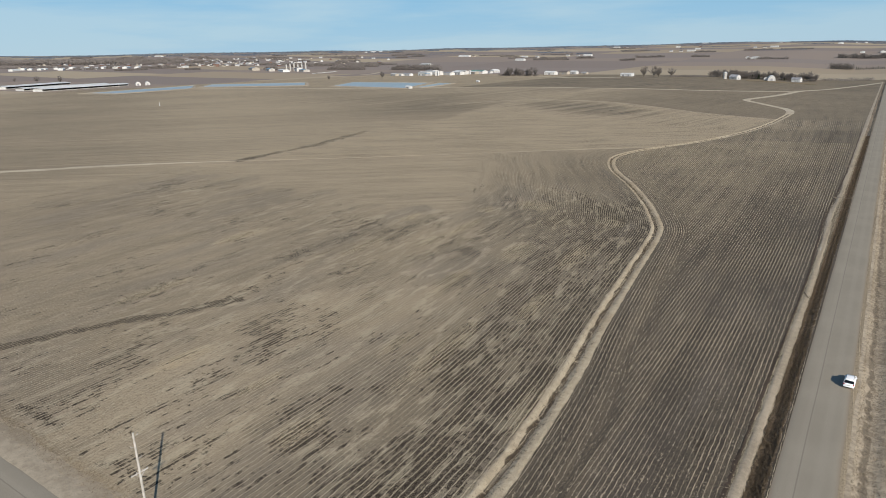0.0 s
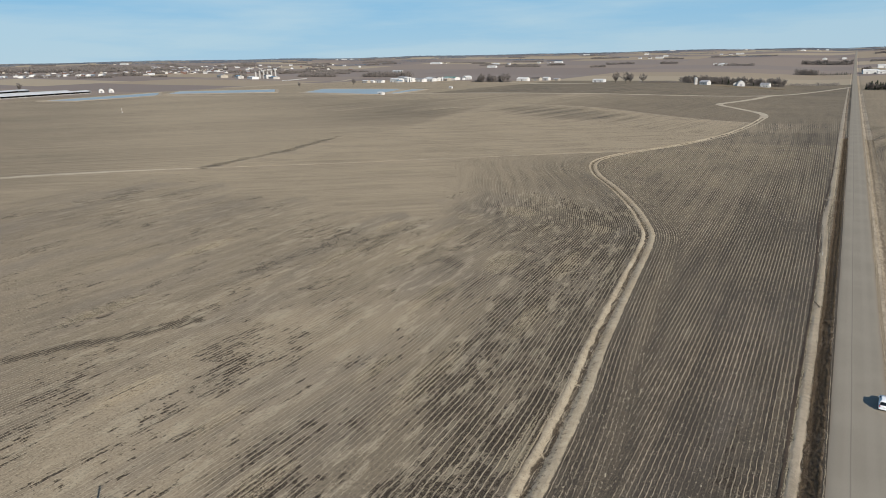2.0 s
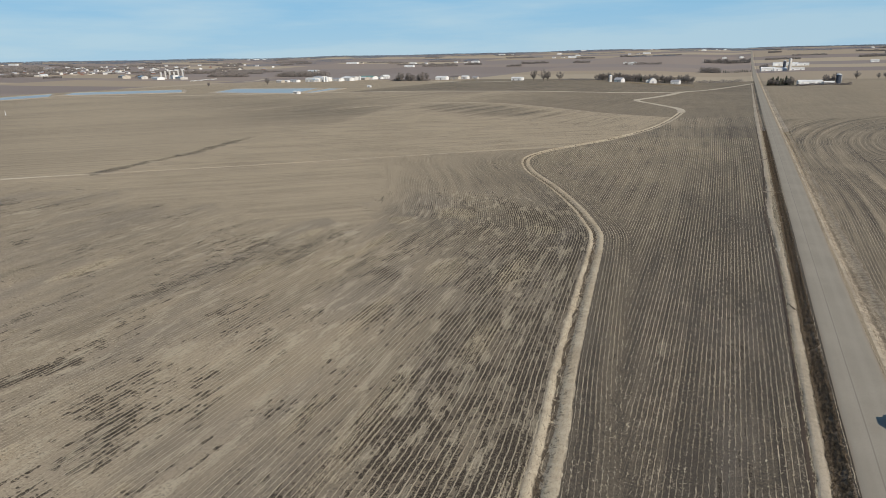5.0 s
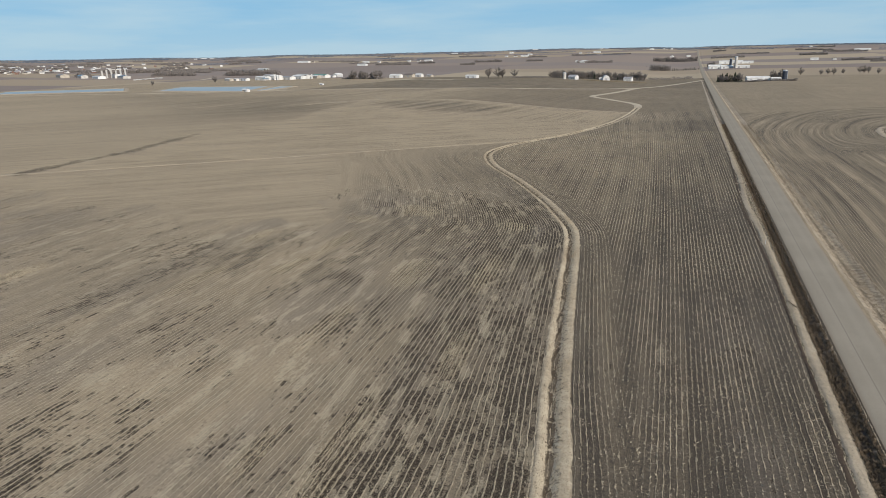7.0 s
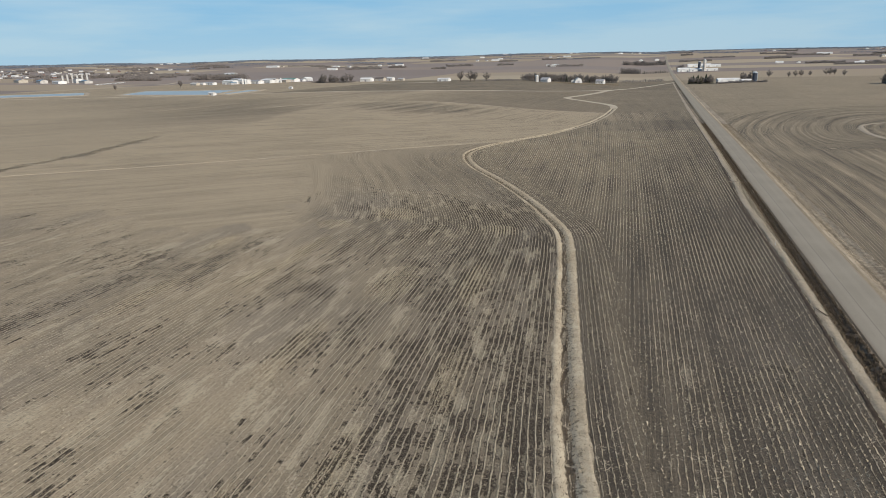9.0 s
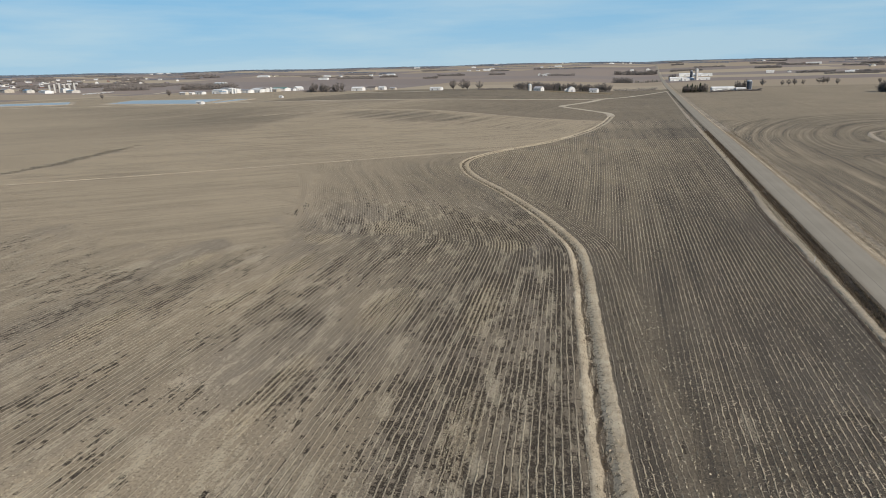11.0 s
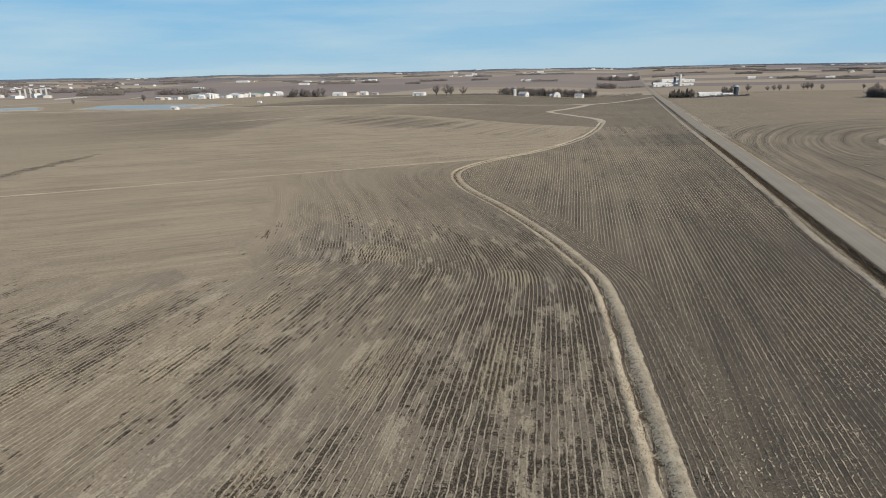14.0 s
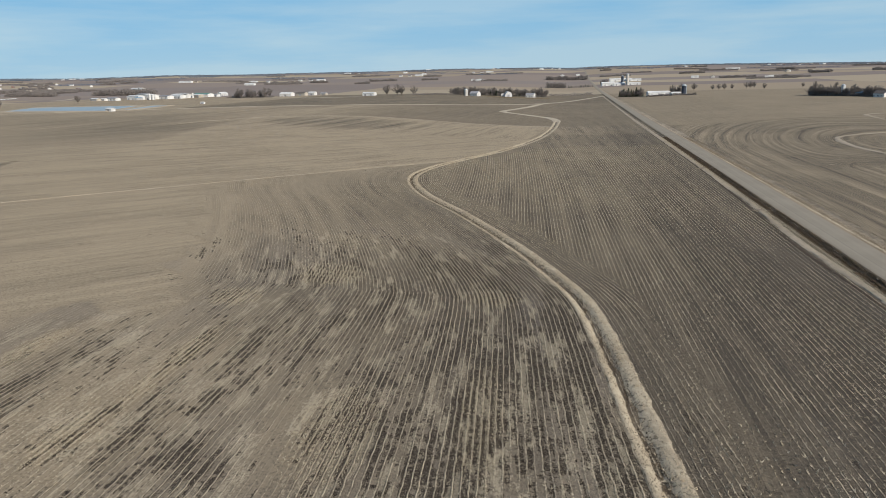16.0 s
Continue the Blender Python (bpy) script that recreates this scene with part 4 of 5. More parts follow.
def silo(name, x, y, r, h, material, label, dome=True):
    ob = thing(name, x, y, 0, label, "silo")
    part("barrel", tube(bmesh.new(), (0, 0, -0.6), (0, 0, h), r, r, 24), material, ob, smooth=False)
    bm = bmesh.new()
    if dome:
        bmesh.ops.create_uvsphere(bm, u_segments=24, v_segments=10, radius=r * 1.01, matrix=Matrix.Translation((0, 0, h)) @ Matrix.Diagonal((1, 1, 0.6, 1)))
    else:
        tube(bm, (0, 0, h), (0, 0, h + r * 0.5), r * 1.02, r * 0.15, 24)
    part("cap", bm, GALV if dome else material, ob, smooth=dome)
    part("chute", box(bmesh.new(), r - 0.05, r + 0.6, -0.4, 0.4, 0, h), GALV, ob)
    for k in range(4):
        part("hoop", tube(bmesh.new(), (0, 0, h * (k + 1) / 5), (0, 0, h * (k + 1) / 5 + 0.15), r + 0.04, r + 0.04, 24), material, ob)
    return ob


def hoop_barn(x, y, rot, w, l, label, wall=None, roof=None):
    ob = thing("hoop_barn", x, y, rot, label, "barn")
    n = 12
    for name, r, lo, hi in (("shell", w / 2, -l / 2, l / 2), ("end_wall", w / 2 - 0.25, -l / 2 + 0.1, l / 2 - 0.1)):
        bm = bmesh.new()
        rings = [[bm.verts.new((-math.cos(math.pi * k / n) * r, yy, math.sin(math.pi * k / n) * r * 1.15 + 1.4 if 0 < k < n else -0.5)) for k in range(n + 1)] for yy in (lo, hi)]
        for k in range(n):
            bm.faces.new((rings[0][k], rings[0][k + 1], rings[1][k + 1], rings[1][k]))
        if name == "end_wall":
            bm.faces.new(rings[0][::-1])
            bm.faces.new(rings[1])
        bmesh.ops.recalc_face_normals(bm, faces=bm.faces)
        part(name, bm, (roof or WHITE_METAL) if name == "shell" else (wall or WHITE_WALL), ob)
    part("door", box(bmesh.new(), -1.6, 1.6, -l / 2 - 0.08, -l / 2 + 0.15, 0, 3.2), GREY_ROOF, ob)
    return ob


# ---- trees ----
def bare_tree(name, h, seed, label, spread=1.0, thick=1.0):
    """A leafless tree: tapered trunk, limbs, and a crown of fine twigs."""
    r = random.Random(seed)
    ob = new(name)
    tagged(ob, label, "tree", "bare trees")
    bm = bmesh.new()
    fork = h * r.uniform(0.13, 0.20)
    top = Vector((r.uniform(-0.3, 0.3), r.uniform(-0.3, 0.3), fork))
    tube(bm, (0, 0, -0.5), top, 0.028 * h * thick, 0.021 * h * thick, 7)
    part("trunk", bm, BARK, ob)
    limbs, twigs = bmesh.new(), bmesh.new()
    tips = []
    for k in range(11):
        a = k * 2.4 + r.uniform(-0.4, 0.4)
        out, up = r.uniform(0.12, 0.38) * h * spread, r.uniform(0.22, 0.66) * h
        if k == 0:
            out, up = 0.05 * h, 0.70 * h
        end = top + Vector((math.cos(a) * out, math.sin(a) * out, up))
        mid = top.lerp(end, 0.5) + Vector((math.cos(a), math.sin(a), -0.3)) * 0.04 * h
        tube(limbs, top, mid, 0.012 * h * thick, 0.008 * h * thick, 5)
        tube(limbs, mid, end, 0.008 * h * thick, 0.003 * h * thick, 4)
        tips += [(top.lerp(mid, 0.6), 0.7), (mid, 0.9), (mid.lerp(end, 0.35), 1.0), (mid.lerp(end, 0.7), 1.0), (end, 0.9)]
    for k in range(34):
        a, up, ring = r.uniform(0, 6.28), r.uniform(-1, 1), r.uniform(0.35, 1.0)
        flat = math.sqrt(1 - up * up) * ring
        c = top + Vector((math.cos(a) * flat * 0.34 * h * spread, math.sin(a) * flat * 0.34 * h * spread, 0.37 * h + up * ring * 0.34 * h))
        tube(limbs, min((q for q, _ in tips[:55]), key=lambda q: (q - c).length), c, 0.0035 * h * thick, 0.0015 * h * thick, 3)
        tips.append((c, 0.8))
    part("limbs", limbs, BARK, ob)
    for c, s in tips:
        for _ in range(17):
            d = Vector((r.gauss(0, 1), r.gauss(0, 1), r.gauss(0.45, 0.7)))
            d.normalize()
            e = c + d * r.uniform(0.05, 0.16) * h * s
            wdt = d.cross(Vector((r.gauss(0, 1), r.gauss(0, 1), r.gauss(0, 1)))).normalized() * 0.0095 * h
            twigs.faces.new([twigs.verts.new(q) for q in (c - wdt, c + wdt, e)])
    part("crown", twigs, TWIG, ob)
    return ob


def spruce(name, h, seed, label):
    r = random.Random(seed)
    ob = new(name)
    tagged(ob, label, "tree", "evergreen windbreak")
    part("trunk", tube(bmesh.new(), (0, 0, -0.5), (0, 0, h * 0.95), 0.02 * h, 0.004 * h, 6), BARK, ob)
    bm = bmesh.new()
    for k in range(900):
        t = r.uniform(0.04, 1.0)
        a, rad = r.uniform(0, 2 * math.pi), (1 - t) * 0.24 * h * r.uniform(0.45, 1.1) + 0.1
        c = Vector((math.cos(a) * rad, math.sin(a) * rad, t * h))
        d = Vector((math.cos(a), math.sin(a), -0.35)) * 0.06 * h
        w = Vector((-math.sin(a), math.cos(a), r.uniform(-0.3, 0.3))) * 0.035 * h
        bm.faces.new([bm.verts.new(q) for q in (c - w, c + w, c + d)])
    part("crown", bm, NEEDLE, ob)
    return ob


TREES = [bare_tree("bare_tree", 10.0, s, "leafless grey-brown tree with a fine twig crown", sp, th) for s, sp, th in ((1, 1.0, 1.0), (2, 1.15, 0.9), (3, 0.8, 1.0), (4, 1.0, 1.2), (5, 1.3, 0.8))]
SPRUCE = [spruce("spruce_tree", 10.0, s, "dark green spruce of a farm windbreak") for s in (1, 2, 3)]
used = set()


def plant(kind, index, x, y, h, turn):
    proto = kind[index % len(kind)]
    m = pose(x, y, float(land_at(x, y)), 0, 0, turn) @ Matrix.Scale(h / 10.0, 4)
    if proto.name in used:
        return copy_thing(proto, m)
    used.add(proto.name)
    proto.matrix_basis = m
    return proto


def belt(kind, x0, y0, x1, y1, n, h, depth, seed):
    r = random.Random(seed)
    for k in range(n):
        t = (k + r.uniform(0.1, 0.9)) / n
        plant(kind, r.randrange(9), x0 + (x1 - x0) * t + r.uniform(-1, 1) * depth * 0.3, y0 + (y1 - y0) * t + r.uniform(-1, 1) * depth, h * r.uniform(0.75, 1.15), r.uniform(0, 360))


# farmstead in the middle distance, beyond the fallow field
belt(TREES, -250, 1178, -95, 1182, 66, 11.5, 9, 1)
belt(TREES, -205, 1162, -190, 1166, 3, 9.5, 3, 2)
belt(SPRUCE, -186, 1170, -120, 1174, 9, 8.0, 4, 3)
for x, y, h in ((-347, 1128, 18), (-329, 1124, 17), (-322, 1126, 16), (-309, 1155, 13.5)):
    plant(TREES, int(-x), x, y, h, x)
belt(TREES, -640, 1170, -575, 1180, 12, 14, 12, 5)
belt(SPRUCE, -1095, 1418, -985, 1425, 14, 16, 8, 7)
for x, y, h in ((-887, 931, 9), (-827, 1018, 13), (-1459, 671, 13), (-1405, 691, 13), (-1548, 667, 8)):
    plant(TREES, int(-x), x, y, h, x)
# east of the road
belt(SPRUCE, 11, 1068, 43, 1054, 15, 12.5, 3, 10)
belt(TREES, 12, 1062, 45, 1048, 6, 11, 4, 11)
belt(TREES, 80, 1046, 92, 1052, 4, 12, 4, 13)
for x, y, h in ((140, 1232, 10.6), (170, 1239, 7.5), (179, 1235, 9), (187, 1235, 10.7), (205, 1263, 7.7), (234, 1290, 10), (240, 1292, 11), (247, 1295, 11), (250, 1246, 8.7), (318, 1280, 8), (335, 1276, 9), (372, 1290, 8)):
    plant(TREES, int(x), x, y, h, x * 7)
belt(TREES, 217, 936, 268, 872, 40, 10.5, 7, 14)
# along the road to the north
belt(SPRUCE, -66, 1682, -8, 1678, 16, 6.5, 3, 17)
belt(TREES, 14, 1730, 26, 1722, 6, 13, 7, 18)


# ---- farmsteads and works ----
silo("farm_silo", -218, 1128, 2.6, 9.5, CONCRETE, "grey concrete stave silo beside the farm trees")
building("farmhouse", -204, 1132, 60, 9, 15, 4.2, 3.0, WHITE_WALL, GREY_ROOF, "white farmhouse with a grey gabled roof", "house", windows=4, chimney=True)
hoop_barn(-154, 1152, 10, 11.5, 22, "white round-roofed barn by the farm trees")
building("farm_shed", -163, 1160, 10, 6, 8, 3.2, 1.8, WHITE_WALL, GREY_ROOF, "small white shed beside the round-roofed barn", "shed")
building("farmhouse", -118, 1146, 75, 9, 13, 4.0, 2.6, WHITE_WALL, GREY_ROOF, "white house with a pale grey roof", "house", windows=3)
building("machine_shed", -388, 1165, 80, 11, 21, 4.2, 1.5, WHITE_METAL, WHITE_METAL, "low white metal machine shed in the grass", "shed", doors=2)
bale = thing("hay_bale", -183, 1112, 14, "round tan hay bale in a long row", "hay bale", "row of hay bales")
bm = bmesh.new()
tube(bm, (-0.75, 0, 0.78), (0.75, 0, 0.78), 0.8, 0.8, 14)
bmesh.ops.bevel(bm, geom=[e for e in bm.edges if e.calc_face_angle(0) > 1.2], offset=0.08, segments=2, affect="EDGES")
part("roll", bm, BALE, bale)
part("net_wrap", tube(bmesh.new(), (-0.5, 0, 0.78), (0.5, 0, 0.78), 0.81, 0.81, 14), BALE, bale)
for k in range(1, 34):
    bx, by = -183 + 2.9 * k, 1112 - 0.85 * k
    copy_thing(bale, pose(bx, by, float(land_at(bx, by)), 0, 0, 14 + (k * 37) % 11))
# dairy and cheese works: a cluster of white buildings
for n, (x, y, rot, w, l, h, rh, wall, roof, label) in enumerate((
        (-818, 1150, 75, 14, 30, 6.5, 1.5, WHITE_METAL, WHITE_METAL, "tall white works hall with a low metal roof"),
        (-800, 1168, 75, 16, 24, 7.5, 1.2, WHITE_WALL, WHITE_METAL, "white works hall with pale walls"),
        (-778, 1176, 70, 14, 34, 5.0, 1.6, WHITE_WALL, GREY_ROOF, "white works hall with a grey roof"),
        (-765, 1196, 72, 13, 30, 5.5, 1.6, WHITE_METAL, WHITE_METAL, "white metal store of the works"),
        (-772, 1222, 72, 18, 32, 6.5, 1.5, WHITE_WALL, WHITE_METAL, "large white works hall"),
        (-748, 1232, 70, 12, 24, 4.5, 1.6, CREAM_WALL, WHITE_METAL, "cream shed with a white roof"),
        (-752, 1262, 72, 16, 40, 5.0, 2.2, WHITE_WALL, GREEN_ROOF, "white hall with a dull green metal roof"),
        (-728, 1290, 165, 12, 18, 5.0, 3.0, WHITE_WALL, WHITE_METAL, "white gabled barn at the works' end"),
        (-850, 1132, 72, 10, 26, 4.0, 1.4, WHITE_METAL, GREY_ROOF, "low white shed at the works"),
        (-876, 1120, 72, 9, 18, 3.6, 1.4, CREAM_WALL, WHITE_METAL, "low cream shed at the works"),
        (-790, 1186, 160, 9, 16, 4.0, 1.4, CONCRETE, GREY_ROOF, "small grey annex between works halls"),
        (-760, 1212, 70, 10, 20, 6.5, 1.0, WHITE_WALL, DARK_ROOF, "white block with a dark roof at the works"),
        (-742, 1250, 165, 9, 18, 4.0, 1.5, CREAM_WALL, GREY_ROOF, "grey-roofed annex of the works"),
        (-806, 1140, 165, 8, 14, 3.6, 1.2, CONCRETE, BLUE_ROOF, "low blue-grey store of the works"),
        (-735, 1272, 75, 9, 22, 3.6, 1.2, WHITE_METAL, GREY_ROOF, "low white cattle shed of the works"),
        (-866, 1128, 75, 7, 12, 3.2, 1.2, WHITE_WALL, WHITE_METAL, "small white garage at the works"),
        (-835, 1200, 72, 16, 26, 8.5, 1.2, WHITE_WALL, GREY_ROOF, "tall pale block of the works"))):
    building("works_hall", x, y, rot, w, l, h, rh, wall, roof, label, "hall", "works buildings", doors=3)
for x, y, r, h in ((-790, 1150, 2.0, 9), (-785, 1152, 2.0, 9), (-748, 1218, 1.8, 8)):
    silo("works_silo", x, y, r, h, WHITE_METAL, "slim white storage silo at the works", False)
building("pale_hall", -1020, 1440, 70, 12, 40, 13, 2.0, WHITE_WALL, WHITE_METAL, "long pale hall behind a grove", "hall", doors=3)
# mill with tall bins
for n, (x, y, rot, w, l, h, rh, wall, roof, label) in enumerate((
        (-1352, 1248, 60, 18, 60, 5, 1.5, WHITE_METAL, WHITE_METAL, "long white mill shed"), (-1325, 1275, 60, 14, 26, 9, 1.5, WHITE_WALL, GREY_ROOF, "tall white mill house"),
        (-1298, 1268, 62, 18, 60, 5, 1.6, CONCRETE, BLUE_ROOF, "low blue-grey roofed shed by the mill"), (-1420, 1262, 60, 16, 44, 6, 2.5, CONCRETE, BLUE_ROOF, "blue-grey metal shed near the mill"),
        (-1510, 1282, 60, 20, 60, 6, 3.0, CREAM_WALL, GREY_ROOF, "wide grey-roofed shed near the mill"))):
    building("mill_shed", x, y, rot, w, l, h, rh, wall, roof, label, "shed", "mill buildings", doors=3)
for k in range(6):
    silo("grain_bin", -1362 + 9.5 * k, 1268 + 5 * k, 2.3, 17 + (k % 3) * 2, CONCRETE, "tall white grain bin of the mill", False)
hutch = thing("calf_hutch", -1157, 1161, 80, "small white calf hutch in a row", "hutch", "row of calf hutches")
part("shell", gable(bmesh.new(), 2.4, 3.2, 1.4, 1.0), WHITE_METAL, hutch)
part("opening", box(bmesh.new(), -0.8, 0.8, -1.68, -1.62, 0, 1.5), DARK_OPEN, hutch)
for k in range(1, 24):
    hx, hy = -1157 - 1.2 * k, 1161 + 4.8 * k
    copy_thing(hutch, pose(hx, hy, float(land_at(hx, hy)), 0, 0, 80))
# yard in front of the bare trees
for x, y, rot, w, l, h, rh, wall, roof, label in (
        (-560, 1218, 80, 12, 24, 4.5, 2.6, WHITE_WALL, WHITE_METAL, "white gabled farm shed"), (-541, 1240, 75, 10, 20, 4.5, 2.4, CREAM_WALL, DARK_ROOF, "cream shed with a dark roof"),
        (-524, 1250, 75, 9, 14, 4.5, 2.2, WHITE_WALL, WHITE_METAL, "small white shed of the yard"), (-500, 1245, 75, 7, 12, 3.2, 1.5, CREAM_WALL, GREY_ROOF, "low cream shed of the yard")):
    building("yard_shed", x, y, rot, w, l, h, rh, wall, roof, label, "shed", "yard sheds")
building("pump_house", -545, 728, 75, 5.5, 9, 2.6, 1.2, WHITE_WALL, WHITE_METAL, "small white pump house on the pond bank", "pump house")
building("feed_bunk", -545, 912, 80, 3, 6, 2.0, 0.8, WHITE_METAL, WHITE_METAL, "little white shed beside a track", "shed")
long_shed(-1248, 513, -1327, 660, 24, 3.6, "long white-roofed livestock shed with an open side")
long_shed(-1150, 501, -1176, 655, 22, 3.6, "long white-roofed open livestock shed")
long_shed(-1090, 500, -1130, 664, 22, 3.6, "long white-roofed open livestock shed near the pond")
hoop_barn(-1118, 684, 60, 9, 16, "small white hoop shed by the livestock sheds")
hoop_barn(-1108, 696, 60, 9, 16, "small white hoop shed by the livestock sheds")
# farms east of the road
building("dairy_barn", 62, 1044, 98, 12, 29, 4.4, 2.0, WHITE_METAL, WHITE_METAL, "long white metal barn behind a low hedge", "barn", doors=3)
building("lean_shed", 84, 1038, 98, 7, 12, 3.0, 1.2, WHITE_METAL, WHITE_METAL, "small white lean-to shed", "shed")
silo("dark_silo", 95, 1042, 3.0, 12.0, BLUE_SILO, "dark blue steel silo at the farm's edge")
for x, y, rot, w, l, h, rh, label in ((28, 1712, 96, 14, 29, 6.0, 3.0, "white barn of a farm by the road"), (52, 1690, 96, 12, 26, 4.5, 2.4, "white shed by a tall silo"), (84, 1684, 96, 10, 30, 3.5, 1.8, "low white shed by a tall silo"), (76, 2001, 92, 14, 59, 5.5, 2.6, "long white hog barn far up the road"), (110, 1990, 92, 12, 40, 4.5, 2.0, "long white hog barn far up the road")):
    building("white_barn", x, y, rot, w, l, h, rh, WHITE_METAL, WHITE_METAL, label, "barn", "north farm barns", doors=2)
silo("tall_silo", 70, 1678, 3.0, 24, CONCRETE, "tall pale concrete silo among white barns")
silo("tall_silo", 60, 1700, 2.8, 20, BLUE_SILO, "dark steel silo behind the pale one")
silo("water_tower", 243, 908, 2.0, 11.5, WHITE_METAL, "slim white silo among bare trees")
building("farmhouse", 262, 858, 30, 9, 12, 4.0, 2.6, WHITE_WALL, DARK_ROOF, "white farmhouse at the edge of a grove", "house", windows=3)
building("farm_shed", 251, 900, 40, 9, 30, 3.4, 1.6, CONCRETE, BLUE_ROOF, "low blue-grey shed in the grove", "shed")


# ---- ponds ----
def pond(corners, label):
    c = np.array(corners, float)
    mid = c.mean(0)
    z = float(land_at(*mid))
    fine = np.vstack([c[k] + (c[(k + 1) % len(c)] - c[k]) * np.linspace(0, 1, 24)[:-1, None] for k in range(len(c))])
    out = fine - mid
    out = out / np.linalg.norm(out, axis=1)[:, None]
    ob = tagged(new("pond"), label, "pond", kind="structure")
    ob.location = (*mid, z)
    n = len(fine)
    rim = [(float(a[0] - mid[0]), float(a[1] - mid[1]), 0.42) for a in fine]
    bm = bmesh.new()
    bm.faces.new([bm.verts.new(v) for v in rim])
    bmesh.ops.recalc_face_normals(bm, faces=bm.faces)
    if bm.faces[:][0].normal.z < 0:
        bmesh.ops.reverse_faces(bm, faces=bm.faces)
    part("water", bm, WATER, ob, "still pale blue water")
    rings = [fine + out * d for d in (-1.5, 0.8, 3.2, 7.5)]
    v = np.concatenate([np.c_[r - mid, np.full(n, h)] for r, h in zip(rings, (0.2, 1.0, 1.05, -0.25))])
    f = [(a * n + k, a * n + (k + 1) % n, (a + 1) * n + (k + 1) % n, (a + 1) * n + k) for a in range(3) for k in range(n)]
    bank = mesh_object("bank", v, f, VERGE, ob, True, {"across": np.zeros(len(v))})
    return ob


pond([(-708, 750), (-548, 724), (-612, 874), (-769, 866)], "square pale blue lagoon with grass banks")
pond([(-533, 742), (-560, 866), (-590, 868), (-548, 748)], "narrow grey lagoon strip beside the larger one")
pond([(-945, 490), (-879, 505), (-893, 633), (-988, 706)], "pale blue lagoon by the livestock sheds")
pond([(-917, 668), (-764, 748), (-852, 835), (-987, 742)], "long grey-blue lagoon with a low bank")
post = thing("marker_post", -608, 392, 0, "white marker post standing in the field", "post")
part("shaft", tube(bmesh.new(), (0, 0, -0.3), (0, 0, 4.2), 0.22, 0.18, 8), WHITE_WALL, post)
part("base", box(bmesh.new(), -0.6, 0.6, -0.6, 0.6, -0.2, 0.5, 0.05), CONCRETE, post)


# ---- town and far farms ----
def far_house(name, mats, w, l, h, rh, label, category, group):
    ob = new(name)
    tagged(ob, label, category, group)
    part("wall", gable(bmesh.new(), w, l, h, rh), mats[0], ob)
    part("roof", roof_slabs(bmesh.new(), w, l, h, rh, 0.5, 0.25), mats[1], ob)
    return ob


HOUSES = [far_house("town_house", m, w, l, h, rh, label, "house", "town houses") for m, w, l, h, rh, label in (
    ((WHITE_WALL, GREY_ROOF), 9, 12, 4.0, 2.4, "white town house with a grey roof"), ((CREAM_WALL, DARK_ROOF), 9, 11, 3.6, 2.4, "cream town house with a dark roof"),
    ((WHITE_WALL, DARK_ROOF), 9, 13, 3.2, 2.2, "white low town house with a dark roof"), ((RED_WALL, GREY_ROOF), 9, 11, 3.8, 2.2, "red-brown town house with a grey roof"))]
SHEDS = [far_house("white_shed", (WHITE_METAL, WHITE_METAL), w, l, h, rh, label, "shed", "distant white sheds") for w, l, h, rh, label in (
    (14, 32, 4.5, 2, "long white shed in the distance"), (12, 20, 4, 2, "white farm shed in the distance"), (15, 52, 4.5, 2, "very long white shed in the distance"))]
r = random.Random(8)


def far_at(kind, index, az, dist, turn):
    x, y = -math.sin(radians(az)) * dist, math.cos(radians(az)) * dist
    return plant_at(kind[index % len(kind)], x, y, turn)


def plant_at(proto, x, y, turn):
    m = pose(x, y, float(land_at(x, y)), 0, 0, turn)
    if proto.name in used:
        return copy_thing(proto, m)
    used.add(proto.name)
    proto.matrix_basis = m
    return proto


for k in range(210):
    az = r.triangular(38, 67, 58)
    far_at(HOUSES, r.randrange(4), az, r.uniform(2350, 3150) - (58 - az) * 4, r.uniform(0, 180))
for k in range(16):
    az = 58.5 + k * 0.55 + r.uniform(-0.2, 0.2)
    far_at(SHEDS, r.randrange(3), az, 2440 + r.uniform(-60, 60), r.uniform(0, 30) + 30)
for k in range(26):
    az, dist = r.uniform(-26, 60), r.uniform(2100, 4300)
    for j in range(r.randrange(2, 4)):
        far_at(SHEDS + HOUSES, r.randrange(7), az + r.uniform(-0.9, 0.9), dist + r.uniform(-25, 25), r.choice((0, 90)) + r.uniform(-8, 8))
for x, y, n in ((-1459, 2333, 2), (-1028, 1992, 0), (-1068, 2474, 3), (-774, 2858, 3), (-744, 3178, 1), (-524, 3292, 3), (452, 1975, 1), (475, 2026, 1)):
    for j in range(max(1, n)):
        plant_at((SHEDS + HOUSES)[(j * 2 + n) % 7], x + 38 * j, y + 9 * j, 85)


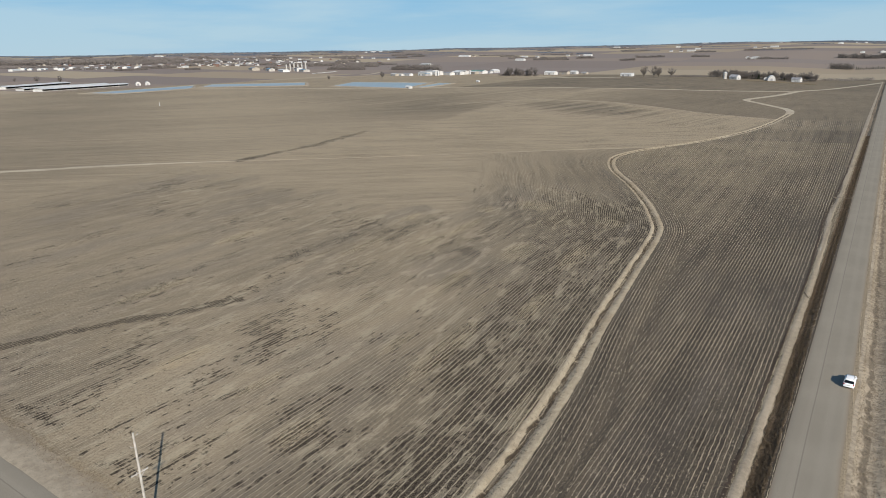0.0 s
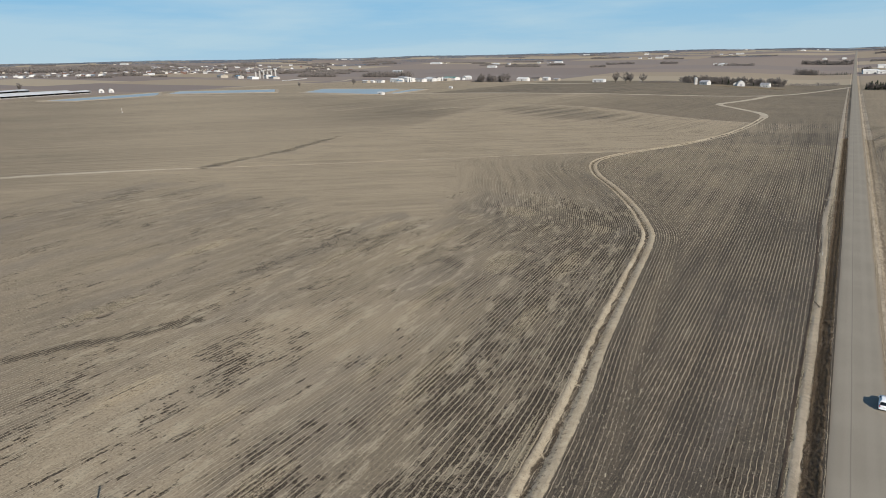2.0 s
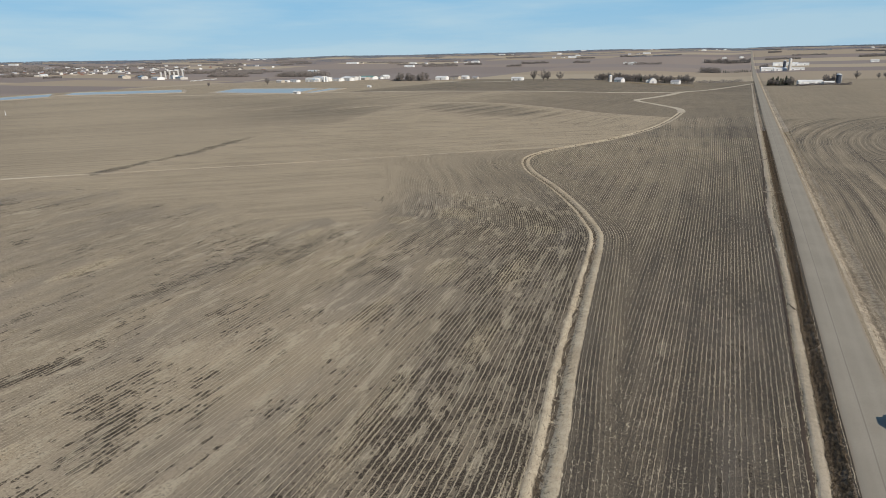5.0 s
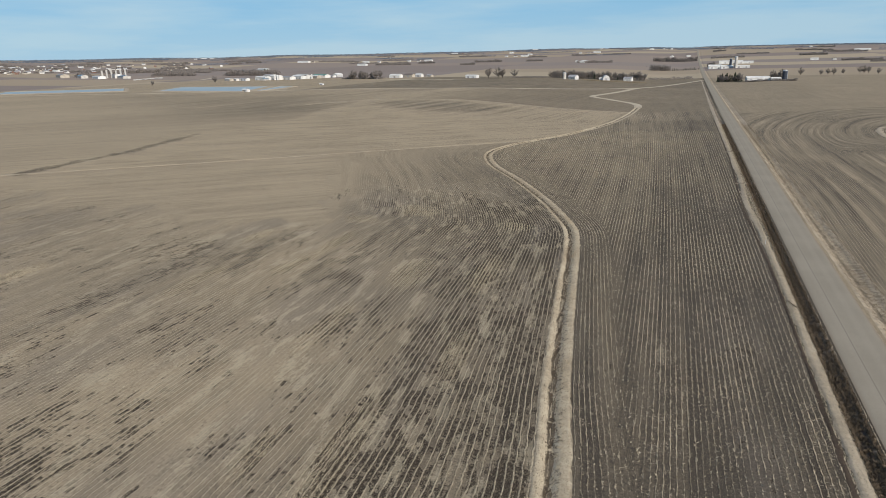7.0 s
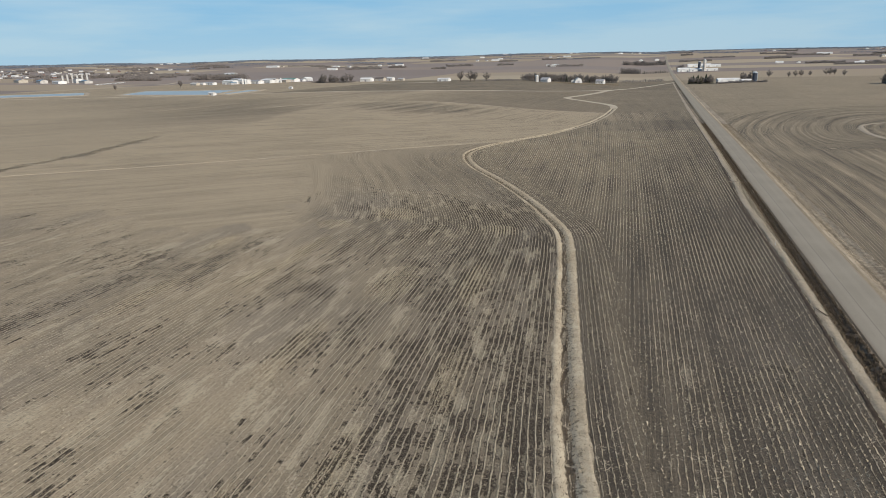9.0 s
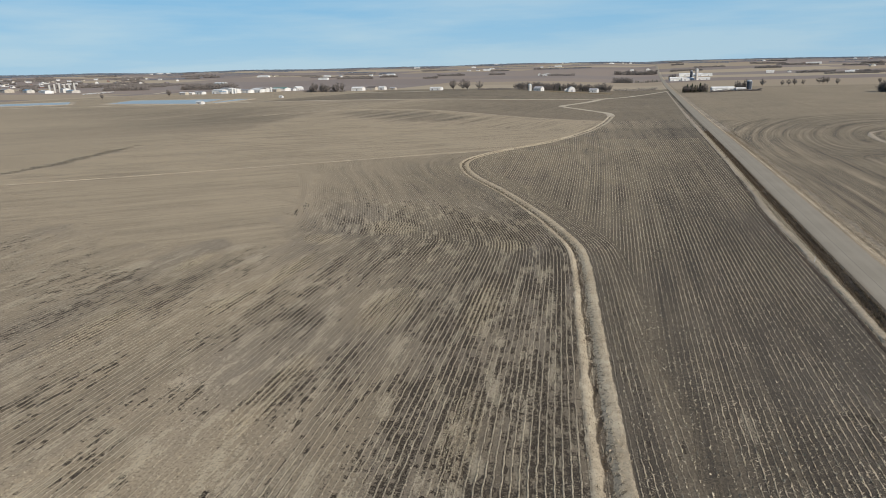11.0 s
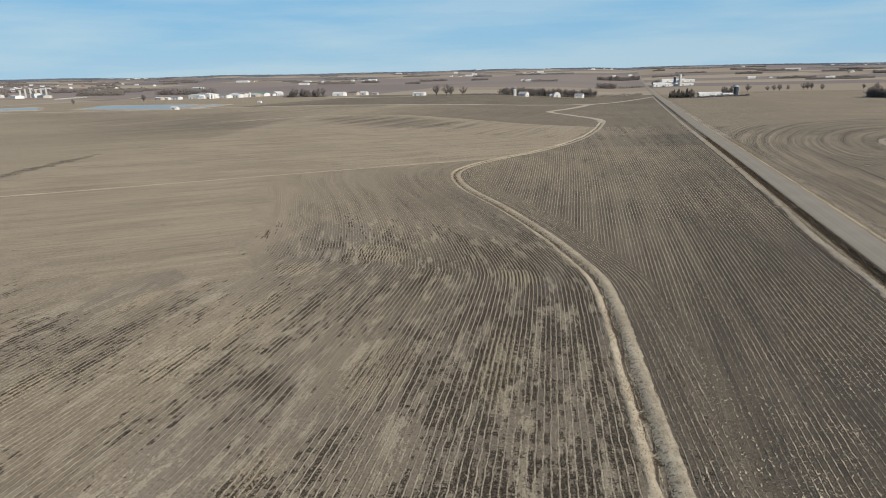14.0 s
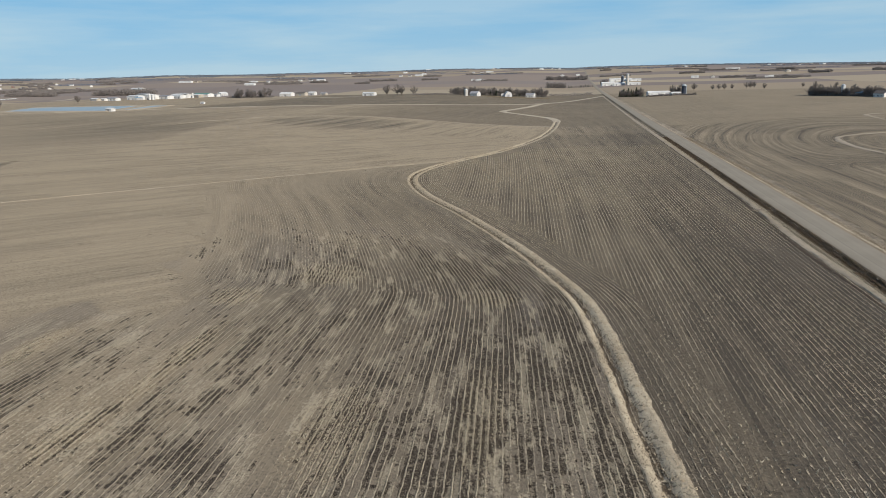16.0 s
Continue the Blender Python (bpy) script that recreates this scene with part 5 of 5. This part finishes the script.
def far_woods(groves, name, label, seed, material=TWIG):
    """Distant leafless woods and shelter belts: a cloud of upright twig clumps."""
    g = np.random.default_rng(seed)
    verts = []
    for az, dist, wide, deep, tall, n in groves:
        a, n = radians(az), n * 7
        cx, cy = -math.sin(a) * dist, math.cos(a) * dist
        s, q = g.uniform(-wide / 2, wide / 2, n), g.uniform(-deep / 2, deep / 2, n)
        x, y = cx + math.cos(a) * s - math.sin(a) * q, cy + math.sin(a) * s + math.cos(a) * q
        bump = 0.55 + 0.45 * np.abs(np.sin(s * 0.13 + az) * np.cos(s * 0.047 + 2 * az))
        base = height(x, y) + g.uniform(0, 0.75, n) * tall * bump
        h, w, b = tall * 0.17 * g.uniform(0.6, 1.3, n), tall * 0.085 * g.uniform(0.5, 1.2, n), g.uniform(0, np.pi, n)
        dx, dy = np.cos(b) * w, np.sin(b) * w
        verts.append(np.stack([np.stack([x - dx, y - dy, base - 0.4], 1), np.stack([x + dx, y + dy, base - 0.2], 1), np.stack([x + g.normal(0, 1, n), y, base + h], 1)], 1).reshape(-1, 3))
    v = np.concatenate(verts)
    return tagged(mesh_object(name, v, np.arange(len(v)).reshape(-1, 3), material), label, "woods", kind="stuff")


groves = [(61.5, 2880, 640, 190, 20, 9000), (56, 2750, 300, 80, 14, 2500), (56.6, 2300, 80, 30, 14, 700), (44.2, 2230, 90, 25, 14, 800), (46.2, 2200, 40, 25, 13, 400),
          (1.8, 2345, 134, 40, 17, 1500), (-13, 2000, 120, 16, 6, 500), (-14, 2060, 60, 20, 9, 400), (-22.5, 2500, 240, 60, 12, 1500), (-8, 3050, 130, 40, 9, 700)]
for k in range(70):
    groves.append((r.uniform(-30, 66), r.uniform(2000, 3600), r.uniform(40, 140), r.uniform(15, 35), r.uniform(7, 11), 380))
for k in range(40):
    groves.append((r.uniform(40, 67), r.uniform(2350, 3150), r.uniform(40, 120), r.uniform(20, 60), r.uniform(7, 11), 300))
thickets = (
    (-92, 1215, -20, 1225, 6, 6.5, 360),
    (-1100, 1405, -965, 1412, 16, 17, 5200),
    (-1310, 1380, -1195, 1392, 9, 12, 4600),
    (-1480, 1296, -1450, 1312, 9, 17, 600),
    (46, 1030, 108, 1022, 2, 4.0, 720),
    (225, 950, 285, 890, 7, 9.5, 1440),
    (-112, 1690, -72, 1688, 10, 16, 1560),
    (-250, 1174, -95, 1176, 5, 5.5, 1800),
    (-310, 1150, -255, 1165, 4, 4.0, 405),
    (-650, 1172, -570, 1178, 7, 5.5, 990),
    (-1095, 1400, -985, 1404, 6, 8, 1620),
    (217, 932, 268, 868, 4, 5.5, 1350),
)


def thicket(rows, name, label, seed):
    """Scrub and grove understorey between two ends: fine upright twigs."""
    g = np.random.default_rng(seed)
    out = []
    for x0, y0, x1, y1, deep, tall, n in rows:
        n = n * 3
        s = g.uniform(0, 1, n)
        x, y = x0 + (x1 - x0) * s + g.normal(0, deep * 0.3, n), y0 + (y1 - y0) * s + g.uniform(-deep, deep, n)
        crown = 0.45 + 0.55 * np.abs(np.sin(s * 9.3 + x0) * np.cos(s * 23.1 + y0))
        base = height(x, y) + g.uniform(0, 0.8, n) * tall * crown
        h, w, b = tall * 0.17 * g.uniform(0.5, 1.3, n), 0.40 * g.uniform(0.4, 1.3, n), g.uniform(0, np.pi, n)
        dx, dy = np.cos(b) * w, np.sin(b) * w
        out.append(np.stack([np.stack([x - dx, y - dy, base - 0.3], 1), np.stack([x + dx, y + dy, base - 0.1], 1), np.stack([x + g.normal(0, 0.6, n), y + g.normal(0, 0.6, n), base + h], 1)], 1).reshape(-1, 3))
    v = np.concatenate(out)
    return tagged(mesh_object(name, v, np.arange(len(v)).reshape(-1, 3), TWIG), label, "scrub", kind="stuff")


thicket(thickets, "scrub", "grey-brown leafless scrub and groves round the farms", 78)
far_woods(groves, "far_woods", "distant grey-brown shelter belts and groves to the horizon", 77)


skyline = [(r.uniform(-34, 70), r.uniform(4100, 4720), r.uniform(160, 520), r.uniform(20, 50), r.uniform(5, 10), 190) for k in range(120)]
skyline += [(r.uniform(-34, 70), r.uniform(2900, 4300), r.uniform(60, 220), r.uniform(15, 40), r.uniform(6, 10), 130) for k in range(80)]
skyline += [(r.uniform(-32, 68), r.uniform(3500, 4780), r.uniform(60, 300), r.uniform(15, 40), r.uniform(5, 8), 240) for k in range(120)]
far_woods(skyline, "horizon_woods", "leafless woods along the skyline, tinted slate-blue with painted haze", 79, HAZED_TWIG)


# ---- mast at the town's edge ----
mast = thing("radio_mast", -2318, 936, 0, "thin pale lattice radio mast by the town", "mast")
for k in range(3):
    a = radians(120 * k)
    part("leg", tube(bmesh.new(), (math.cos(a) * 2.2, math.sin(a) * 2.2, -1), (math.cos(a) * 0.5, math.sin(a) * 0.5, 42), 0.35, 0.25, 5), GALV, mast)
for k in range(12):
    h, g = 3.3 * k + 1, 2.2 - 1.7 * (3.3 * k + 2) / 42
    for j in range(3):
        a, b = radians(120 * j), radians(120 * j + 120)
        part("brace", tube(bmesh.new(), (math.cos(a) * g, math.sin(a) * g, h), (math.cos(b) * g, math.sin(b) * g, h + 3.0), 0.12, 0.12, 4), GALV, mast)


# ---- the utility pole by the side road ----
pole = thing("utility_pole", -60.6, 31.2, 0, "weathered grey wooden utility pole with a crossarm", "utility pole")
part("shaft", tube(bmesh.new(), (0, 0, -1), (0, 0, 12.7), 0.16, 0.11, 10), POLE_WOOD, pole)
arm = part("crossarm", box(bmesh.new(), -0.06, 0.06, -1.0, 1.0, 7.7, 7.81, 0.01), POLE_WOOD, pole)
for k, at in enumerate((-0.9, -0.35, 0.35, 0.9)):
    part("insulator", tube(bmesh.new(), (0, at, 7.8), (0, at, 7.98), 0.045, 0.03, 8), PORCELAIN, arm)
for s in (-1, 1):
    part("brace", tube(bmesh.new(), (0.08, s * 0.5, 7.7), (0.10, 0, 7.2), 0.02, 0.02, 5), GALV, pole)
for h, s in ((12.2, 1), (11.0, -1), (9.4, 1)):
    b = part("bracket", tube(bmesh.new(), (0, 0, h), (0, s * 0.45, h + 0.1), 0.022, 0.02, 6), GALV, pole)
    part("insulator", tube(bmesh.new(), (0, s * 0.45, h + 0.05), (0, s * 0.48, h + 0.28), 0.05, 0.035, 8), PORCELAIN, b)


# ---- small things on the verge ----
stake = thing("marker_stake", -7.3, 188.5, 0, "short white marker stake in the roadside grass", "stake")
part("shaft", box(bmesh.new(), -0.05, 0.05, -0.03, 0.03, -0.2, 1.0, 0.01), WHITE_WALL, stake)
part("cap", box(bmesh.new(), -0.07, 0.07, -0.05, 0.05, 0.96, 1.06, 0.015), WHITE_WALL, stake)
branch = thing("fallen_branch", -6.9, 150.5, 8, "dark forked dead branch lying on the verge", "branch")
part("limb", tube(bmesh.new(), (0.35, -1.5, 0.16), (-0.2, 1.2, 0.24), 0.09, 0.05, 7), WEED, branch)
part("fork", tube(bmesh.new(), (0.06, -0.1, 0.2), (-0.45, 0.8, 0.38), 0.05, 0.02, 6), WEED, branch)
part("twig", tube(bmesh.new(), (-0.1, 0.7, 0.22), (0.25, 1.5, 0.42), 0.035, 0.012, 5), WEED, branch)


# ---- the parked car ----
def loft(bm, sections):
    """A closed body from cross sections of equal point count along y."""
    rings = [[bm.verts.new(c) for c in s] for s in sections]
    n = len(rings[0])
    for a, b in zip(rings, rings[1:]):
        for k in range(n):
            bm.faces.new((a[k], a[(k + 1) % n], b[(k + 1) % n], b[k]))
    bm.faces.new(rings[0][::-1])
    bm.faces.new(rings[-1])
    bmesh.ops.recalc_face_normals(bm, faces=bm.faces)
    return bm


def section(y, w, z0, z1, tuck=0.88):
    h = z1 - z0
    pts = ((1, 0.0), (1.0, 0.45), (0.97, 0.8), (tuck, 1.0))
    right = [(w / 2 * a, y, z0 + h * b) for a, b in pts]
    return right + [(-x, yy, z) for x, yy, z in right[::-1]]


car = thing("parked_car", 3.05, 110.8, -3, "white estate car parked at the gravel road's edge", "car", z=float(land_at(3.05, 110.8)) + 0.06)
body = part("body", loft(bmesh.new(), [section(-2.42, 1.5, 0.42, 0.95), section(-2.34, 1.78, 0.32, 1.04), section(-1.6, 1.88, 0.28, 1.10), section(0.6, 1.90, 0.28, 1.06), section(1.0, 1.88, 0.28, 1.02), section(2.0, 1.80, 0.30, 0.90), section(2.36, 1.55, 0.36, 0.76)]), PAINT, car, smooth=True)
part("roof", loft(bmesh.new(), [section(-2.05, 1.42, 1.52, 1.62, 0.8), section(-1.7, 1.46, 1.56, 1.70, 0.85), section(-0.4, 1.46, 1.60, 1.74, 0.85), section(0.35, 1.36, 1.54, 1.66, 0.8)]), PAINT, car, smooth=True)
cabin = part("glasshouse", loft(bmesh.new(), [section(-2.28, 1.66, 1.02, 1.08), section(-1.98, 1.44, 1.02, 1.60), section(0.30, 1.40, 1.02, 1.62), section(1.12, 1.60, 1.00, 1.05)]), CAR_GLASS, car, "dark tinted windows")
for s in (-1, 1):
    for y0, y1 in ((-2.16, -1.99), (-1.02, -0.90), (0.28, 0.95)):
        bm = bmesh.new()
        tube(bm, (s * 0.83, y0 if y1 < 0 else y1, 1.05), (s * 0.72, y1 if y1 < 0 else y0, 1.60), 0.045, 0.04, 5)
        part("pillar", bm, PAINT, car)
    part("mirror", box(bmesh.new(), s * 0.93 - 0.11, s * 0.93 + 0.11, 0.58, 0.72, 1.02, 1.18, 0.03), PAINT, car)
    part("tail_light", box(bmesh.new(), s * 0.76 - 0.10, s * 0.76 + 0.10, -2.45, -2.30, 0.78, 1.0, 0.02), LAMP_RED, car)
    part("headlight", box(bmesh.new(), s * 0.64 - 0.16, s * 0.64 + 0.16, 2.18, 2.36, 0.60, 0.74, 0.02), LAMP_CLEAR, car)
    for wy in (-1.42, 1.45):
        wheel = part("wheel", tube(bmesh.new(), (s * 0.76, wy, 0.33), (s * 0.97, wy, 0.33), 0.20, 0.20, 14), RIM, car)
        bm = bmesh.new()
        bmesh.ops.create_cone(bm, cap_ends=False, segments=20, radius1=0.33, radius2=0.33, depth=0.22, matrix=Matrix.Translation((s * 0.86, wy, 0.33)) @ Matrix.Rotation(math.pi / 2, 4, "Y"))
        inner = bmesh.ops.create_cone(bm, cap_ends=False, segments=20, radius1=0.20, radius2=0.20, depth=0.22, matrix=Matrix.Translation((s * 0.86, wy, 0.33)) @ Matrix.Rotation(math.pi / 2, 4, "Y"))
        bmesh.ops.bridge_loops(bm, edges=[e for e in bm.edges if e.is_boundary and all(v.co.x * s > 0.86 for v in e.verts)])
        part("tyre", bm, RUBBER, wheel)
part("bumper", box(bmesh.new(), -0.82, 0.82, -2.50, -2.30, 0.36, 0.56, 0.04), PAINT, car)
part("plate", box(bmesh.new(), -0.26, 0.26, -2.47, -2.40, 0.66, 0.78), PLATE, car)
part("wiper", tube(bmesh.new(), (-0.02, -2.24, 1.10), (0.35, -2.16, 1.26), 0.015, 0.015, 4), TRIM_BLACK, car)
for s in (-1, 1):
    part("roof_rail", tube(bmesh.new(), (s * 0.62, -1.7, 1.735), (s * 0.62, 0.1, 1.735), 0.025, 0.025, 5), TRIM_BLACK, car)
car.scale = (0.84, 0.84, 0.84)
